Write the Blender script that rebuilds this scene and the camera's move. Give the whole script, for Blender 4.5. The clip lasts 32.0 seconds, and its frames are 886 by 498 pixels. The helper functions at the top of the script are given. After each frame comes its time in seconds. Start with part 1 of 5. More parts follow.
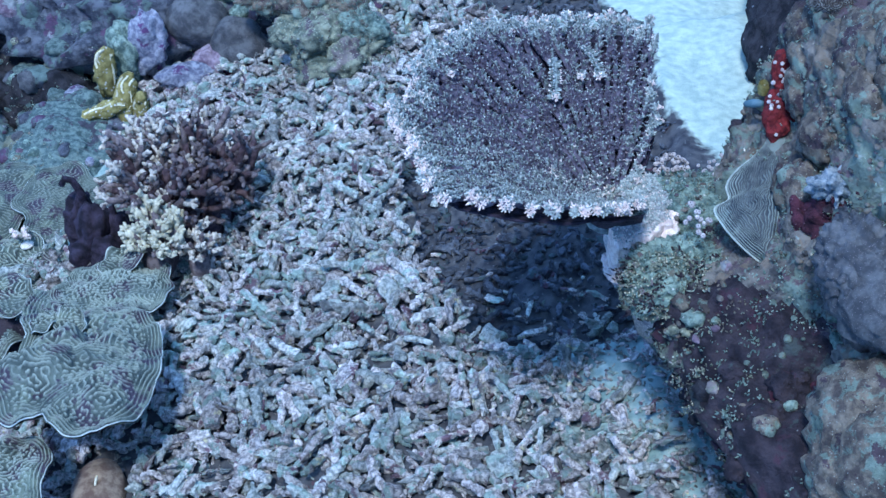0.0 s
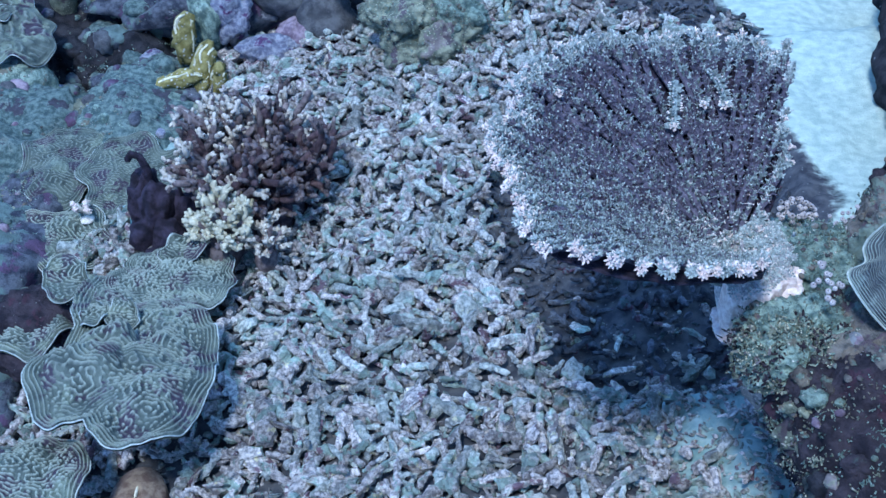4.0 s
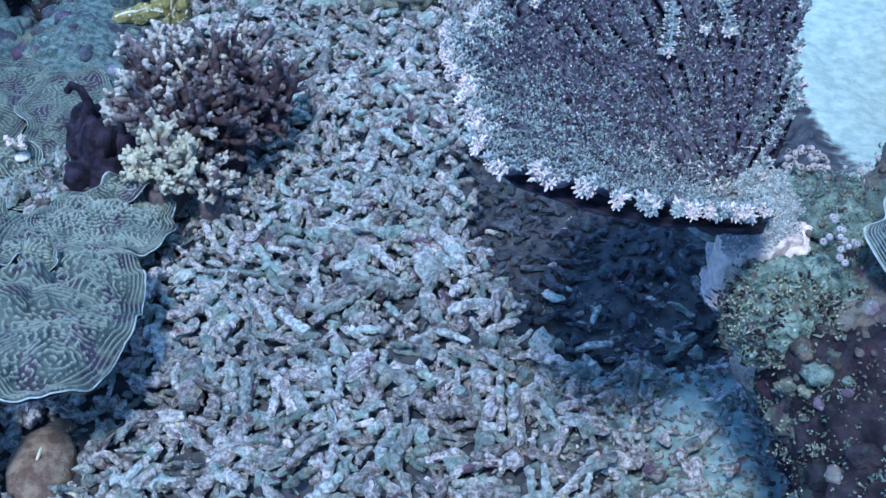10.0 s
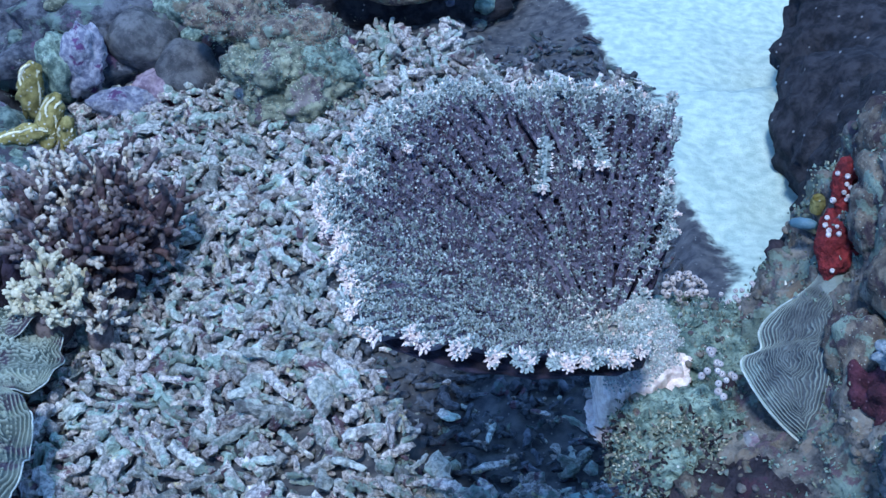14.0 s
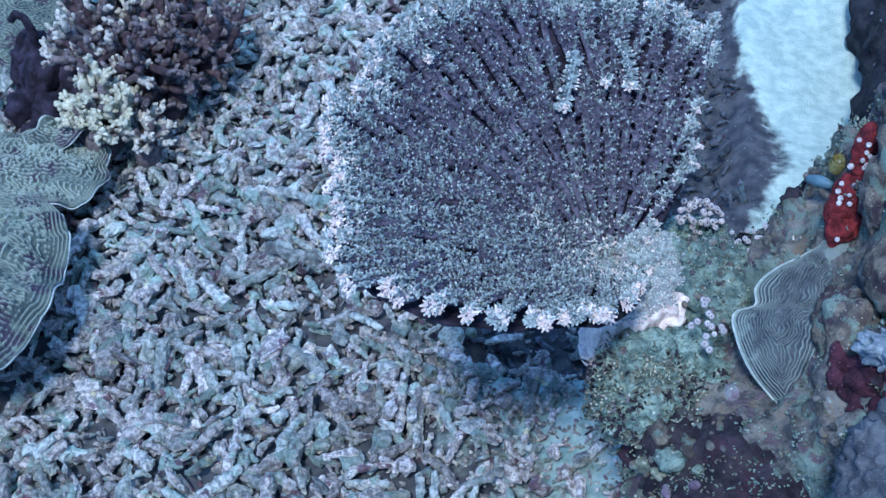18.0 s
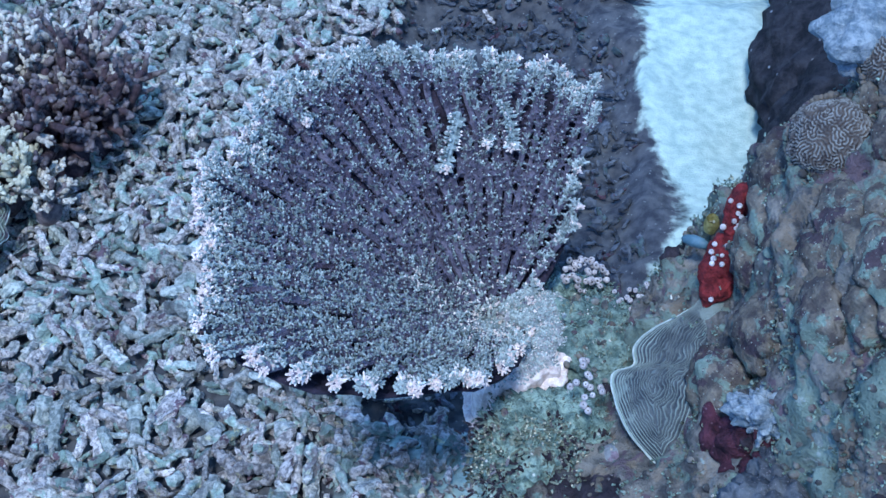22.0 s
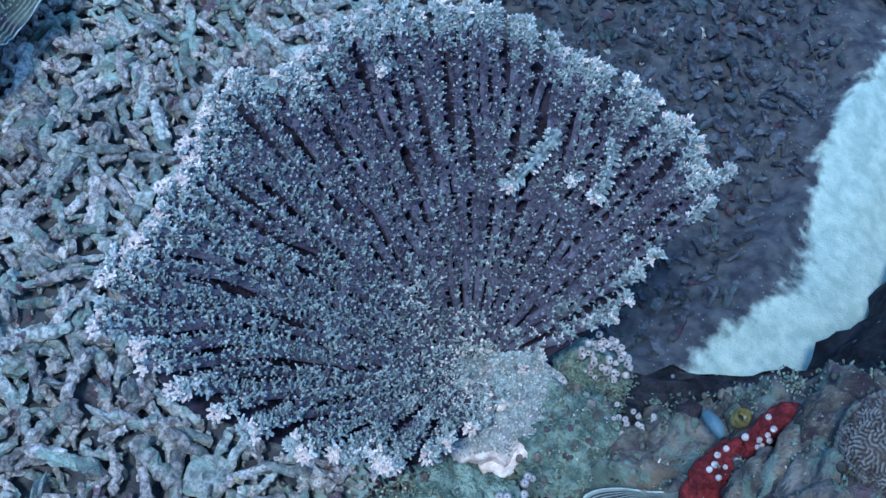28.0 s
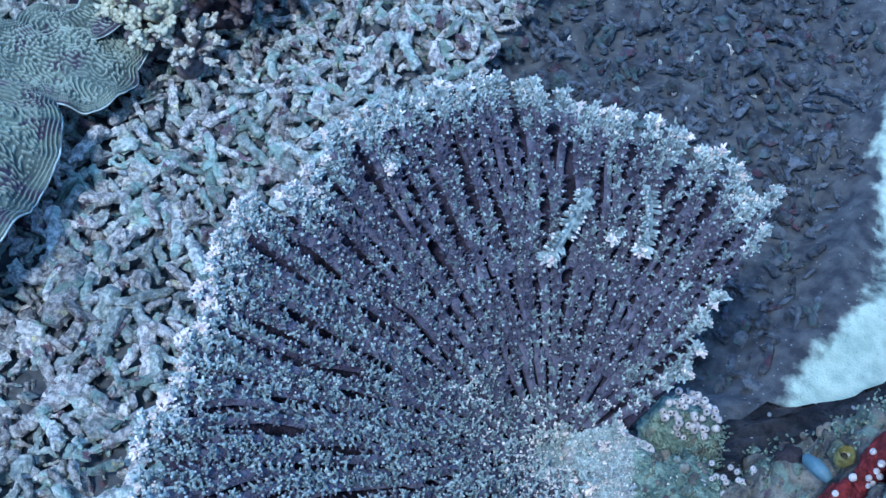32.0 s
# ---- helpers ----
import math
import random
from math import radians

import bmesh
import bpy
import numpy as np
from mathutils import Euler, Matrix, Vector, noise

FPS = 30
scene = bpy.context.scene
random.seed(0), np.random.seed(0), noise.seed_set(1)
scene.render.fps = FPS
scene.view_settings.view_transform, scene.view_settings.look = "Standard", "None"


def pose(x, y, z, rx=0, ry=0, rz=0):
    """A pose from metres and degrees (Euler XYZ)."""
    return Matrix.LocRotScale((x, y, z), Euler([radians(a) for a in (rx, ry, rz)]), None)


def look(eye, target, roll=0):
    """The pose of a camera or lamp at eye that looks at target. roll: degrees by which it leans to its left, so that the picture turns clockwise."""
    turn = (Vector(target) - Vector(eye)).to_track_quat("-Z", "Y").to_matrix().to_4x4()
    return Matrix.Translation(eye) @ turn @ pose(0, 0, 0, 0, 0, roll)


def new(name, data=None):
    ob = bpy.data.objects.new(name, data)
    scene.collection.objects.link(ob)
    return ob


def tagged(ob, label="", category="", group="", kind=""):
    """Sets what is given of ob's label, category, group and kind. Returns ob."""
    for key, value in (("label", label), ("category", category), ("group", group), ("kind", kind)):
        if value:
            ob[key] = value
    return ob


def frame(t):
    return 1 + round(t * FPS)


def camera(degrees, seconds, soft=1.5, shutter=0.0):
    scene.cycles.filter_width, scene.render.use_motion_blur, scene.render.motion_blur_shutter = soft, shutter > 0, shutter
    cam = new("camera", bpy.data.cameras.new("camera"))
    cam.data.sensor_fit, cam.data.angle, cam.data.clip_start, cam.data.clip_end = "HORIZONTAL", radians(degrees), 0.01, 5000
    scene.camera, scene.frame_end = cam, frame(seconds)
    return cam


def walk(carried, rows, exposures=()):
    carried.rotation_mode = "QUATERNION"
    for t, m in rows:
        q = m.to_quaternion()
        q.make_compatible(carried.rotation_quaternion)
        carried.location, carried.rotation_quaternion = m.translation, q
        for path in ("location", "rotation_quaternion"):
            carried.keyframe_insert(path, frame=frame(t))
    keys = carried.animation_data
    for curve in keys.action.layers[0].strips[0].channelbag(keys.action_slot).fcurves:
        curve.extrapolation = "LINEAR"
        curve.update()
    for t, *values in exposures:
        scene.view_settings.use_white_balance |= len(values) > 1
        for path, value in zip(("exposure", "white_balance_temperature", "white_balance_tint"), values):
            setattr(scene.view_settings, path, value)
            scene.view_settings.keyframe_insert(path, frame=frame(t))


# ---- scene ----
cam = camera(36.0, 32.0, soft=1.5)
walk(cam, [
    (0, pose(-0.2832, -1.8002, 1.2929, 48.477, -0.176, -2.656)),
    (0.5, pose(-0.2814, -1.7549, 1.2824, 48.906, -1.011, -2.241)),
    (1, pose(-0.2835, -1.7178, 1.2664, 49.235, -1.889, -1.571)),
    (1.5, pose(-0.2879, -1.6929, 1.2478, 49.228, -1.880, -0.742)),
    (2, pose(-0.3064, -1.6510, 1.2290, 48.944, -1.283, 0.944)),
    (2.5, pose(-0.3059, -1.6147, 1.2131, 48.540, -1.002, 2.175)),
    (4.5, pose(-0.3055, -1.5344, 1.2133, 46.090, -1.801, 2.576)),
    (5, pose(-0.3013, -1.5183, 1.2084, 45.403, -1.991, 2.333)),
    (5.5, pose(-0.2937, -1.5013, 1.2087, 44.783, -1.982, 1.945)),
    (6, pose(-0.2840, -1.4775, 1.2031, 43.646, -1.940, 1.740)),
    (6.5, pose(-0.2743, -1.4546, 1.1893, 42.445, -1.734, 1.613)),
    (7, pose(-0.2701, -1.4264, 1.1696, 42.417, -1.481, 1.496)),
    (7.5, pose(-0.2687, -1.4124, 1.1385, 43.344, -2.067, 1.382)),
    (8, pose(-0.2732, -1.3905, 1.0969, 44.582, -2.224, 1.614)),
    (8.5, pose(-0.2657, -1.3778, 1.0543, 45.294, -1.860, 2.421)),
    (9, pose(-0.2571, -1.3624, 1.0065, 45.930, -2.566, 4.185)),
    (9.5, pose(-0.2400, -1.3639, 0.9742, 45.941, -3.149, 4.510)),
    (10, pose(-0.2400, -1.3831, 0.9583, 46.547, -3.782, 4.582)),
    (10.5, pose(-0.2368, -1.3947, 0.9631, 47.656, -3.120, 4.457)),
    (11, pose(-0.2141, -1.3941, 0.9670, 48.875, -3.068, 3.662)),
    (11.5, pose(-0.2148, -1.3875, 0.9783, 49.383, -3.502, 1.876)),
    (12, pose(-0.2025, -1.3731, 0.9824, 49.908, -3.920, -0.480)),
    (12.5, pose(-0.2040, -1.3574, 0.9848, 50.358, -3.721, -1.503)),
    (13, pose(-0.2040, -1.3540, 0.9882, 50.617, -3.997, -1.823)),
    (13.5, pose(-0.2156, -1.3438, 1.0126, 50.496, -4.520, -1.261)),
    (15.5, pose(-0.1952, -1.2198, 1.0442, 43.324, -2.295, 5.383)),
    (16, pose(-0.2003, -1.1957, 1.0483, 40.272, -3.006, 6.539)),
    (16.5, pose(-0.1878, -1.1742, 1.0686, 37.661, -3.610, 6.383)),
    (17, pose(-0.1667, -1.1790, 1.0890, 36.718, -4.525, 6.085)),
    (17.5, pose(-0.1354, -1.1777, 1.1329, 37.149, -4.994, 7.057)),
    (18, pose(-0.1217, -1.1702, 1.1846, 38.455, -5.547, 7.272)),
    (18.5, pose(-0.1247, -1.1589, 1.2097, 40.192, -6.374, 7.528)),
    (19, pose(-0.1233, -1.1544, 1.2164, 41.369, -6.508, 8.147)),
    (19.5, pose(-0.1198, -1.1614, 1.2023, 41.166, -7.177, 8.732)),
    (20, pose(-0.1113, -1.1607, 1.1860, 40.433, -7.478, 8.865)),
    (20.5, pose(-0.1006, -1.1540, 1.1636, 39.713, -8.040, 8.567)),
    (21, pose(-0.0754, -1.1507, 1.1503, 38.769, -8.523, 7.702)),
    (21.5, pose(-0.0570, -1.1492, 1.1680, 38.635, -8.038, 6.259)),
    (22, pose(-0.0503, -1.1424, 1.2051, 40.494, -6.973, 5.257)),
    (22.5, pose(-0.0352, -1.1187, 1.2177, 42.178, -6.314, 4.591)),
    (23, pose(-0.0223, -1.0890, 1.2237, 42.049, -5.742, 3.664)),
    (23.5, pose(-0.0313, -1.0601, 1.2260, 40.237, -4.896, 3.984)),
    (24, pose(-0.0351, -1.0295, 1.2413, 38.252, -5.256, 7.047)),
    (24.5, pose(-0.0103, -0.9998, 1.2723, 37.085, -5.500, 7.879)),
    (26.5, pose(0.0061, -0.8037, 1.2956, 28.857, -10.403, 21.462)),
    (27, pose(0.0106, -0.7670, 1.2768, 25.469, -15.423, 30.059)),
    (27.5, pose(-0.0047, -0.7287, 1.2543, 23.832, -16.640, 33.061)),
    (28, pose(-0.0164, -0.7118, 1.2116, 23.275, -16.179, 33.595)),
    (28.5, pose(-0.0204, -0.6980, 1.1952, 23.948, -14.788, 32.072)),
    (29, pose(-0.0222, -0.6974, 1.1509, 24.673, -14.309, 31.254)),
    (29.5, pose(-0.0208, -0.6855, 1.1198, 24.167, -13.101, 31.541)),
    (30, pose(-0.0242, -0.6605, 1.1065, 23.975, -12.083, 30.117)),
    (30.5, pose(-0.0143, -0.6315, 1.1064, 24.825, -11.038, 28.146)),
    (31, pose(-0.0048, -0.6090, 1.1217, 26.637, -10.644, 25.319)),
    (31.5, pose(0.0063, -0.6079, 1.1398, 28.046, -10.054, 24.043)),
    (32, pose(0.0053, -0.6341, 1.1643, 27.948, -7.908, 24.402)),
], exposures=[(0.0, 0.18, 6460, 10), (5.0, 0.09, 6470, 10), (10.0, 0.07, 6480, 10), (17.0, 0.14, 6550, 10), (19.5, 0.02, 6500, 10), (22.0, 0.12, 6450, 10), (24.0, -0.03, 6420, 9), (28.0, -0.14, 6380, 4), (29.0, -0.12, 6390, 4), (30.0, 0.10, 6400, 4), (32.0, 0.15, 6350, 4)])
# ---- world and light ----
world = bpy.data.worlds.new("water_light")
scene.world = world
world.use_nodes = True
wn, wl = world.node_tree.nodes, world.node_tree.links
wn.clear()
w_out = wn.new("ShaderNodeOutputWorld")
w_bg = wn.new("ShaderNodeBackground")
w_co = wn.new("ShaderNodeTexCoord")
w_sep = wn.new("ShaderNodeSeparateXYZ")
w_ramp = wn.new("ShaderNodeValToRGB")
w_map = wn.new("ShaderNodeMapRange")
w_map.inputs["From Min"].default_value = -1
wl.new(w_co.outputs["Generated"], w_sep.inputs[0])
wl.new(w_sep.outputs["Z"], w_map.inputs["Value"])
wl.new(w_map.outputs[0], w_ramp.inputs[0])
wl.new(w_ramp.outputs[0], w_bg.inputs["Color"])
wl.new(w_bg.outputs[0], w_out.inputs["Surface"])
# blue water: deep blue below, paler towards the surface overhead
cr = w_ramp.color_ramp
cr.elements[0].position, cr.elements[0].color = 0.35, (0.035, 0.12, 0.50, 1)
cr.elements[1].position, cr.elements[1].color = 1.0, (0.22, 0.49, 0.97, 1)
e = cr.elements.new(0.55)
e.color = (0.08, 0.235, 0.78, 1)
w_bg.inputs["Strength"].default_value = 1.65

sun_data = bpy.data.lights.new("sun", "SUN")
sun_data.energy, sun_data.angle, sun_data.color = 3.15, radians(8), (0.735, 0.835, 0.985)
sun = new("sun", sun_data)
sun.matrix_world = look((-0.6, -1.45, 3.0), (0.0, 0.0, 0.0))


# ---- materials ----
def material(name, dark, light, scale=30.0, rough=0.85, bump=0.4, fine=220.0, spots=None, spot_scale=60.0, spot_size=0.35,
             patches=(), patch_scale=6.0, spec=0.25, vary=0.25, crest=None, relief=0.006, tone=False, sharp=0.15):
    """Two tones mixed by noise, larger patches of other growth, small pale or dark spots, and a relief at two sizes."""
    m = bpy.data.materials.new(name)
    m.use_nodes = True
    n, l = m.node_tree.nodes, m.node_tree.links
    bsdf = n["Principled BSDF"]
    bsdf.inputs["Roughness"].default_value = rough
    bsdf.inputs["Specular IOR Level"].default_value = spec
    info = n.new("ShaderNodeObjectInfo")
    geo = n.new("ShaderNodeNewGeometry")
    off = n.new("ShaderNodeVectorMath")
    off.operation = "ADD"
    l.new(geo.outputs["Position"], off.inputs[0])
    l.new(info.outputs["Random"], off.inputs[1])

    def noise_of(s, detail=4.0):
        t = n.new("ShaderNodeTexNoise")
        t.inputs["Scale"].default_value = s
        t.inputs["Detail"].default_value = detail
        t.inputs["Roughness"].default_value = 0.65
        l.new(off.outputs[0], t.inputs["Vector"])
        return t.outputs["Fac"]

    def ramp(fac, lo, hi):
        r = n.new("ShaderNodeMapRange")
        r.interpolation_type = "SMOOTHSTEP"
        r.inputs["From Min"].default_value, r.inputs["From Max"].default_value = lo, hi
        l.new(fac, r.inputs["Value"])
        return r.outputs[0]

    def mix(fac, a, b):
        x = n.new("ShaderNodeMix")
        x.data_type = "RGBA"
        l.new(fac, x.inputs[0])
        for sock, v in ((x.inputs[6], a), (x.inputs[7], b)):
            if isinstance(v, tuple):
                sock.default_value = (*v, 1)
            else:
                l.new(v, sock)
        return x.outputs[2]

    grain = noise_of(scale)
    colour = mix(ramp(grain, 0.51 - sharp, 0.51 + sharp), dark, light)
    for k, (hue, amount) in enumerate(patches):
        big = noise_of(patch_scale * (1 + 0.37 * k), 6.0)
        shift = n.new("ShaderNodeVectorMath")
        shift.operation = "ADD"
        shift.inputs[1].default_value = (3.1 * k + 1.7, 5.3 * k, 1.9 * k)
        l.new(off.outputs[0], shift.inputs[0])
        l.new(shift.outputs[0], big.node.inputs["Vector"])
        colour = mix(ramp(big, 0.62 - amount, 0.66 - amount), colour, mix(ramp(grain, 0.3, 0.7), tuple(c * 0.55 for c in hue), hue))
    if spots:
        v = n.new("ShaderNodeTexVoronoi")
        v.inputs["Scale"].default_value = spot_scale
        l.new(off.outputs[0], v.inputs["Vector"])
        inv = ramp(v.outputs["Distance"], spot_size, spot_size * 0.55)
        colour = mix(inv, colour, spots)
    if crest:
        ridge = n.new("ShaderNodeAttribute")
        ridge.attribute_name = "crest"
        colour = mix(ridge.outputs["Fac"], colour, crest)
    hsv = n.new("ShaderNodeHueSaturation")
    val = n.new("ShaderNodeMapRange")
    val.inputs["To Min"].default_value, val.inputs["To Max"].default_value = 1 - vary, 1 + vary
    both = n.new("ShaderNodeMath")
    both.operation = "ADD"
    l.new(info.outputs["Random"], both.inputs[0])
    if tone:
        piece = n.new("ShaderNodeAttribute")
        piece.attribute_name = "tone"
        l.new(piece.outputs["Fac"], both.inputs[1])
    else:
        l.new(geo.outputs["Random Per Island"], both.inputs[1])
    wrap = n.new("ShaderNodeMath")
    wrap.operation = "FRACT"
    l.new(both.outputs[0], wrap.inputs[0])
    l.new(wrap.outputs[0], val.inputs["Value"])
    l.new(val.outputs[0], hsv.inputs["Value"])
    if tone:
        # some pieces are overgrown with a thin teal film
        again, part_of, film = n.new("ShaderNodeMath"), n.new("ShaderNodeMath"), n.new("ShaderNodeMapRange")
        again.operation, part_of.operation = "MULTIPLY", "FRACT"
        again.inputs[1].default_value = 7.31
        l.new(wrap.outputs[0], again.inputs[0])
        l.new(again.outputs[0], part_of.inputs[0])
        film.inputs["From Min"].default_value, film.inputs["From Max"].default_value, film.inputs["To Max"].default_value = 0.5, 0.9, 0.55
        l.new(part_of.outputs[0], film.inputs["Value"])
        colour = mix(film.outputs[0], colour, mix(ramp(grain, 0.3, 0.7), (0.17, 0.25, 0.235), (0.46, 0.58, 0.53)))
    l.new(colour, hsv.inputs["Color"])
    l.new(hsv.outputs[0], bsdf.inputs["Base Color"])
    b = n.new("ShaderNodeBump")
    b.inputs["Strength"].default_value = bump
    b.inputs["Distance"].default_value = relief
    h = n.new("ShaderNodeMath")
    h.operation = "ADD"
    l.new(noise_of(fine), h.inputs[0])
    l.new(grain, h.inputs[1])
    l.new(h.outputs[0], b.inputs["Height"])
    l.new(b.outputs[0], bsdf.inputs["Normal"])
    return m


M_RUBBLE = material("dead_coral", (0.198, 0.188, 0.19), (0.65, 0.605, 0.575), 95, 0.92, 0.9, 300,
                    (0.12, 0.11, 0.13), 210, 0.24,
                    patches=(((0.34, 0.47, 0.42), 0.085), ((0.20, 0.13, 0.16), 0.05), ((0.80, 0.76, 0.74), 0.04), ((0.70, 0.66, 0.42), 0.0)), patch_scale=18, vary=0.42, relief=0.005, tone=True, sharp=0.14)
M_RIB = material("coral_flesh", (0.090, 0.084, 0.124), (0.190, 0.172, 0.228), 60, 0.8, 0.8, 400, patches=(((0.11, 0.085, 0.125), 0.03),), patch_scale=14, vary=0.15)
M_NUB = material("coral_teal_flesh", (0.14, 0.18, 0.185), (0.33, 0.395, 0.385), 110, 0.75, 0.4, 400, vary=0.3)
M_NUB_PALE = material("coral_pale_tips", (0.26, 0.315, 0.31), (0.52, 0.58, 0.555), 110, 0.75, 0.4, 400, vary=0.3)
M_RIM = material("coral_growing_edge", (0.72, 0.56, 0.51), (1.0, 0.87, 0.80), 120, 0.7, 0.4, 400, vary=0.12)
M_BASE = material("coral_base", (0.30, 0.29, 0.31), (0.62, 0.59, 0.57), 80, 0.8, 0.8, 300, (0.80, 0.76, 0.72), 160, 0.42, vary=0.1)
# made-up rubble for unseen floor, its dark tone standing in for shade
M_DARK_FILL = material("overgrown_rubble", (0.045, 0.055, 0.075), (0.14, 0.16, 0.19), 60, 0.95, 0.9, 300, patches=(((0.10, 0.15, 0.16), 0.06), ((0.12, 0.07, 0.10), 0.03)), patch_scale=16, vary=0.4)
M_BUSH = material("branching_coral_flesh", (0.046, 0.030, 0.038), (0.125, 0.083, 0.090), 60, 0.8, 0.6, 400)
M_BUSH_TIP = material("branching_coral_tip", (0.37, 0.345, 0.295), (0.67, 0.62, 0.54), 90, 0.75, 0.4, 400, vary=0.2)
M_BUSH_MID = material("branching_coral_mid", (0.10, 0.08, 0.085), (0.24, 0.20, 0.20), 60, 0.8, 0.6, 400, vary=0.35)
M_CREAM = material("cream_branch_tip", (0.38, 0.37, 0.27), (0.72, 0.69, 0.53), 60, 0.75, 0.4, 400, vary=0.15)
M_PALE = material("pale_branching_coral", (0.42, 0.40, 0.34), (0.78, 0.74, 0.66), 70, 0.75, 0.5, 400, vary=0.2)
M_LEAF = material("foliose_coral", (0.055, 0.078, 0.075), (0.13, 0.168, 0.148), 20, 0.8, 0.5, 240, patches=(((0.20, 0.26, 0.21), 0.06), ((0.07, 0.06, 0.09), 0.09)), patch_scale=12, vary=0.0, crest=(0.38, 0.45, 0.39))
M_LEAF_EDGE = material("foliose_edge", (0.32, 0.39, 0.38), (0.58, 0.65, 0.61), 60, 0.75, 0.3, vary=0.1)
M_FAN = material("ridged_coral", (0.038, 0.048, 0.062), (0.105, 0.125, 0.135), 36, 0.8, 0.4, 300, patches=(((0.22, 0.27, 0.26), 0.05),), patch_scale=12, vary=0.0, crest=(0.33, 0.41, 0.37))
M_ROCK = material("reef_rock", (0.06, 0.06, 0.062), (0.24, 0.225, 0.20), 26, 0.92, 1.0, 180,
                  patches=(((0.20, 0.27, 0.23), 0.10), ((0.15, 0.11, 0.13), 0.04), ((0.24, 0.20, 0.16), 0.06), ((0.30, 0.36, 0.34), 0.0)), patch_scale=11, vary=0.15)
M_BACK = material("back_reef_rock", (0.030, 0.038, 0.058), (0.145, 0.165, 0.20), 26, 0.92, 1.0, 180,
                  patches=(((0.16, 0.24, 0.23), 0.09), ((0.14, 0.09, 0.16), 0.05), ((0.34, 0.36, 0.40), 0.0)), patch_scale=9, vary=0.15)
# dark crust; below the ledge its colour paints the overhang's shadow
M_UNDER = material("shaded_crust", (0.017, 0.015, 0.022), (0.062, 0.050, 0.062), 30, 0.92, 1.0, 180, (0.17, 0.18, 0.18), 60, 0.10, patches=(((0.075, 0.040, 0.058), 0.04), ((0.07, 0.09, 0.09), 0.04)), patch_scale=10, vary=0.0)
# rock coloured near black to stand in for shadow, with pale specks
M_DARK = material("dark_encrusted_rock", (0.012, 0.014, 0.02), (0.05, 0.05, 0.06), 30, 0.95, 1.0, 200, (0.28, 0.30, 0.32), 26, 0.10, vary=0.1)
M_TURF = material("algal_turf", (0.10, 0.165, 0.15), (0.37, 0.50, 0.42), 55, 0.95, 1.0, 220, (0.62, 0.64, 0.58), 60, 0.14, patches=(((0.26, 0.25, 0.20), 0.03),), patch_scale=14, vary=0.15)
M_SILT = material("silted_turf", (0.060, 0.105, 0.108), (0.20, 0.285, 0.265), 60, 0.95, 1.0, 260, patches=(((0.09, 0.09, 0.12), 0.05), ((0.28, 0.36, 0.33), 0.03)), patch_scale=16, vary=0.15)
M_BROWN = material("brown_coral", (0.090, 0.076, 0.072), (0.29, 0.25, 0.195), 40, 0.9, 1.0, 260, (0.36, 0.38, 0.33), 170, 0.20, patches=(((0.26, 0.35, 0.29), 0.08), ((0.11, 0.08, 0.095), 0.06)), patch_scale=22, vary=0.2)
M_MAROON = material("maroon_crust", (0.040, 0.014, 0.026), (0.125, 0.040, 0.062), 50, 0.85, 1.0, 240, (0.20, 0.11, 0.14), 130, 0.2, vary=0.2)
M_PURPLE = material("lilac_sponge", (0.20, 0.22, 0.32), (0.56, 0.60, 0.70), 60, 0.85, 1.0, 240, patches=(((0.20, 0.10, 0.26), 0.04),), patch_scale=12)
M_MAUVE = material("mauve_crust", (0.14, 0.10, 0.14), (0.36, 0.29, 0.34), 34, 0.85, 0.8, 240, patches=(((0.35, 0.38, 0.40), 0.04),), patch_scale=12)
M_YELLOW = material("yellow_sponge", (0.22, 0.19, 0.06), (0.44, 0.39, 0.16), 40, 0.75, 0.8, 220, (0.66, 0.68, 0.62), 75, 0.30)
M_YELLOW_PALE = material("pale_sponge_vein", (0.60, 0.58, 0.40), (0.80, 0.78, 0.62), 60, 0.75, 0.4)
M_OLIVE = material("olive_coral", (0.10, 0.125, 0.10), (0.32, 0.35, 0.26), 30, 0.85, 0.9, 200, (0.44, 0.47, 0.36), 120, 0.26, patches=(((0.28, 0.25, 0.25), 0.07), ((0.12, 0.10, 0.12), 0.04)), patch_scale=8)
M_GREY = material("grey_coral", (0.050, 0.056, 0.066), (0.135, 0.145, 0.155), 30, 0.85, 0.5, 260, (0.20, 0.185, 0.205), 300, 0.24, vary=0.12)
M_RED = material("red_sponge", (0.10, 0.012, 0.016), (0.27, 0.032, 0.036), 90, 0.8, 1.0, vary=0.08)
M_WHITE = material("white_tunicate", (0.42, 0.38, 0.39), (0.70, 0.65, 0.65), 90, 0.6, 0.3, vary=0.1)
M_BLUE = material("blue_tunicate", (0.075, 0.16, 0.205), (0.14, 0.245, 0.30), 40, 0.4, 0.2, vary=0.05)
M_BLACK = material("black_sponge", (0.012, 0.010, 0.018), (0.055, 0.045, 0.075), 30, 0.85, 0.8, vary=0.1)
M_VALLEY = material("brain_coral", (0.045, 0.035, 0.035), (0.10, 0.08, 0.07), 60, 0.85, 0.4, vary=0.1, crest=(0.25, 0.25, 0.235))
M_CRUST = material("blue_grey_crust", (0.17, 0.24, 0.29), (0.46, 0.53, 0.57), 90, 0.9, 1.0, 260, vary=0.1)
M_CUP = material("tan_mushroom_coral", (0.15, 0.10, 0.08), (0.33, 0.26, 0.195), 40, 0.85, 0.5, vary=0.1)


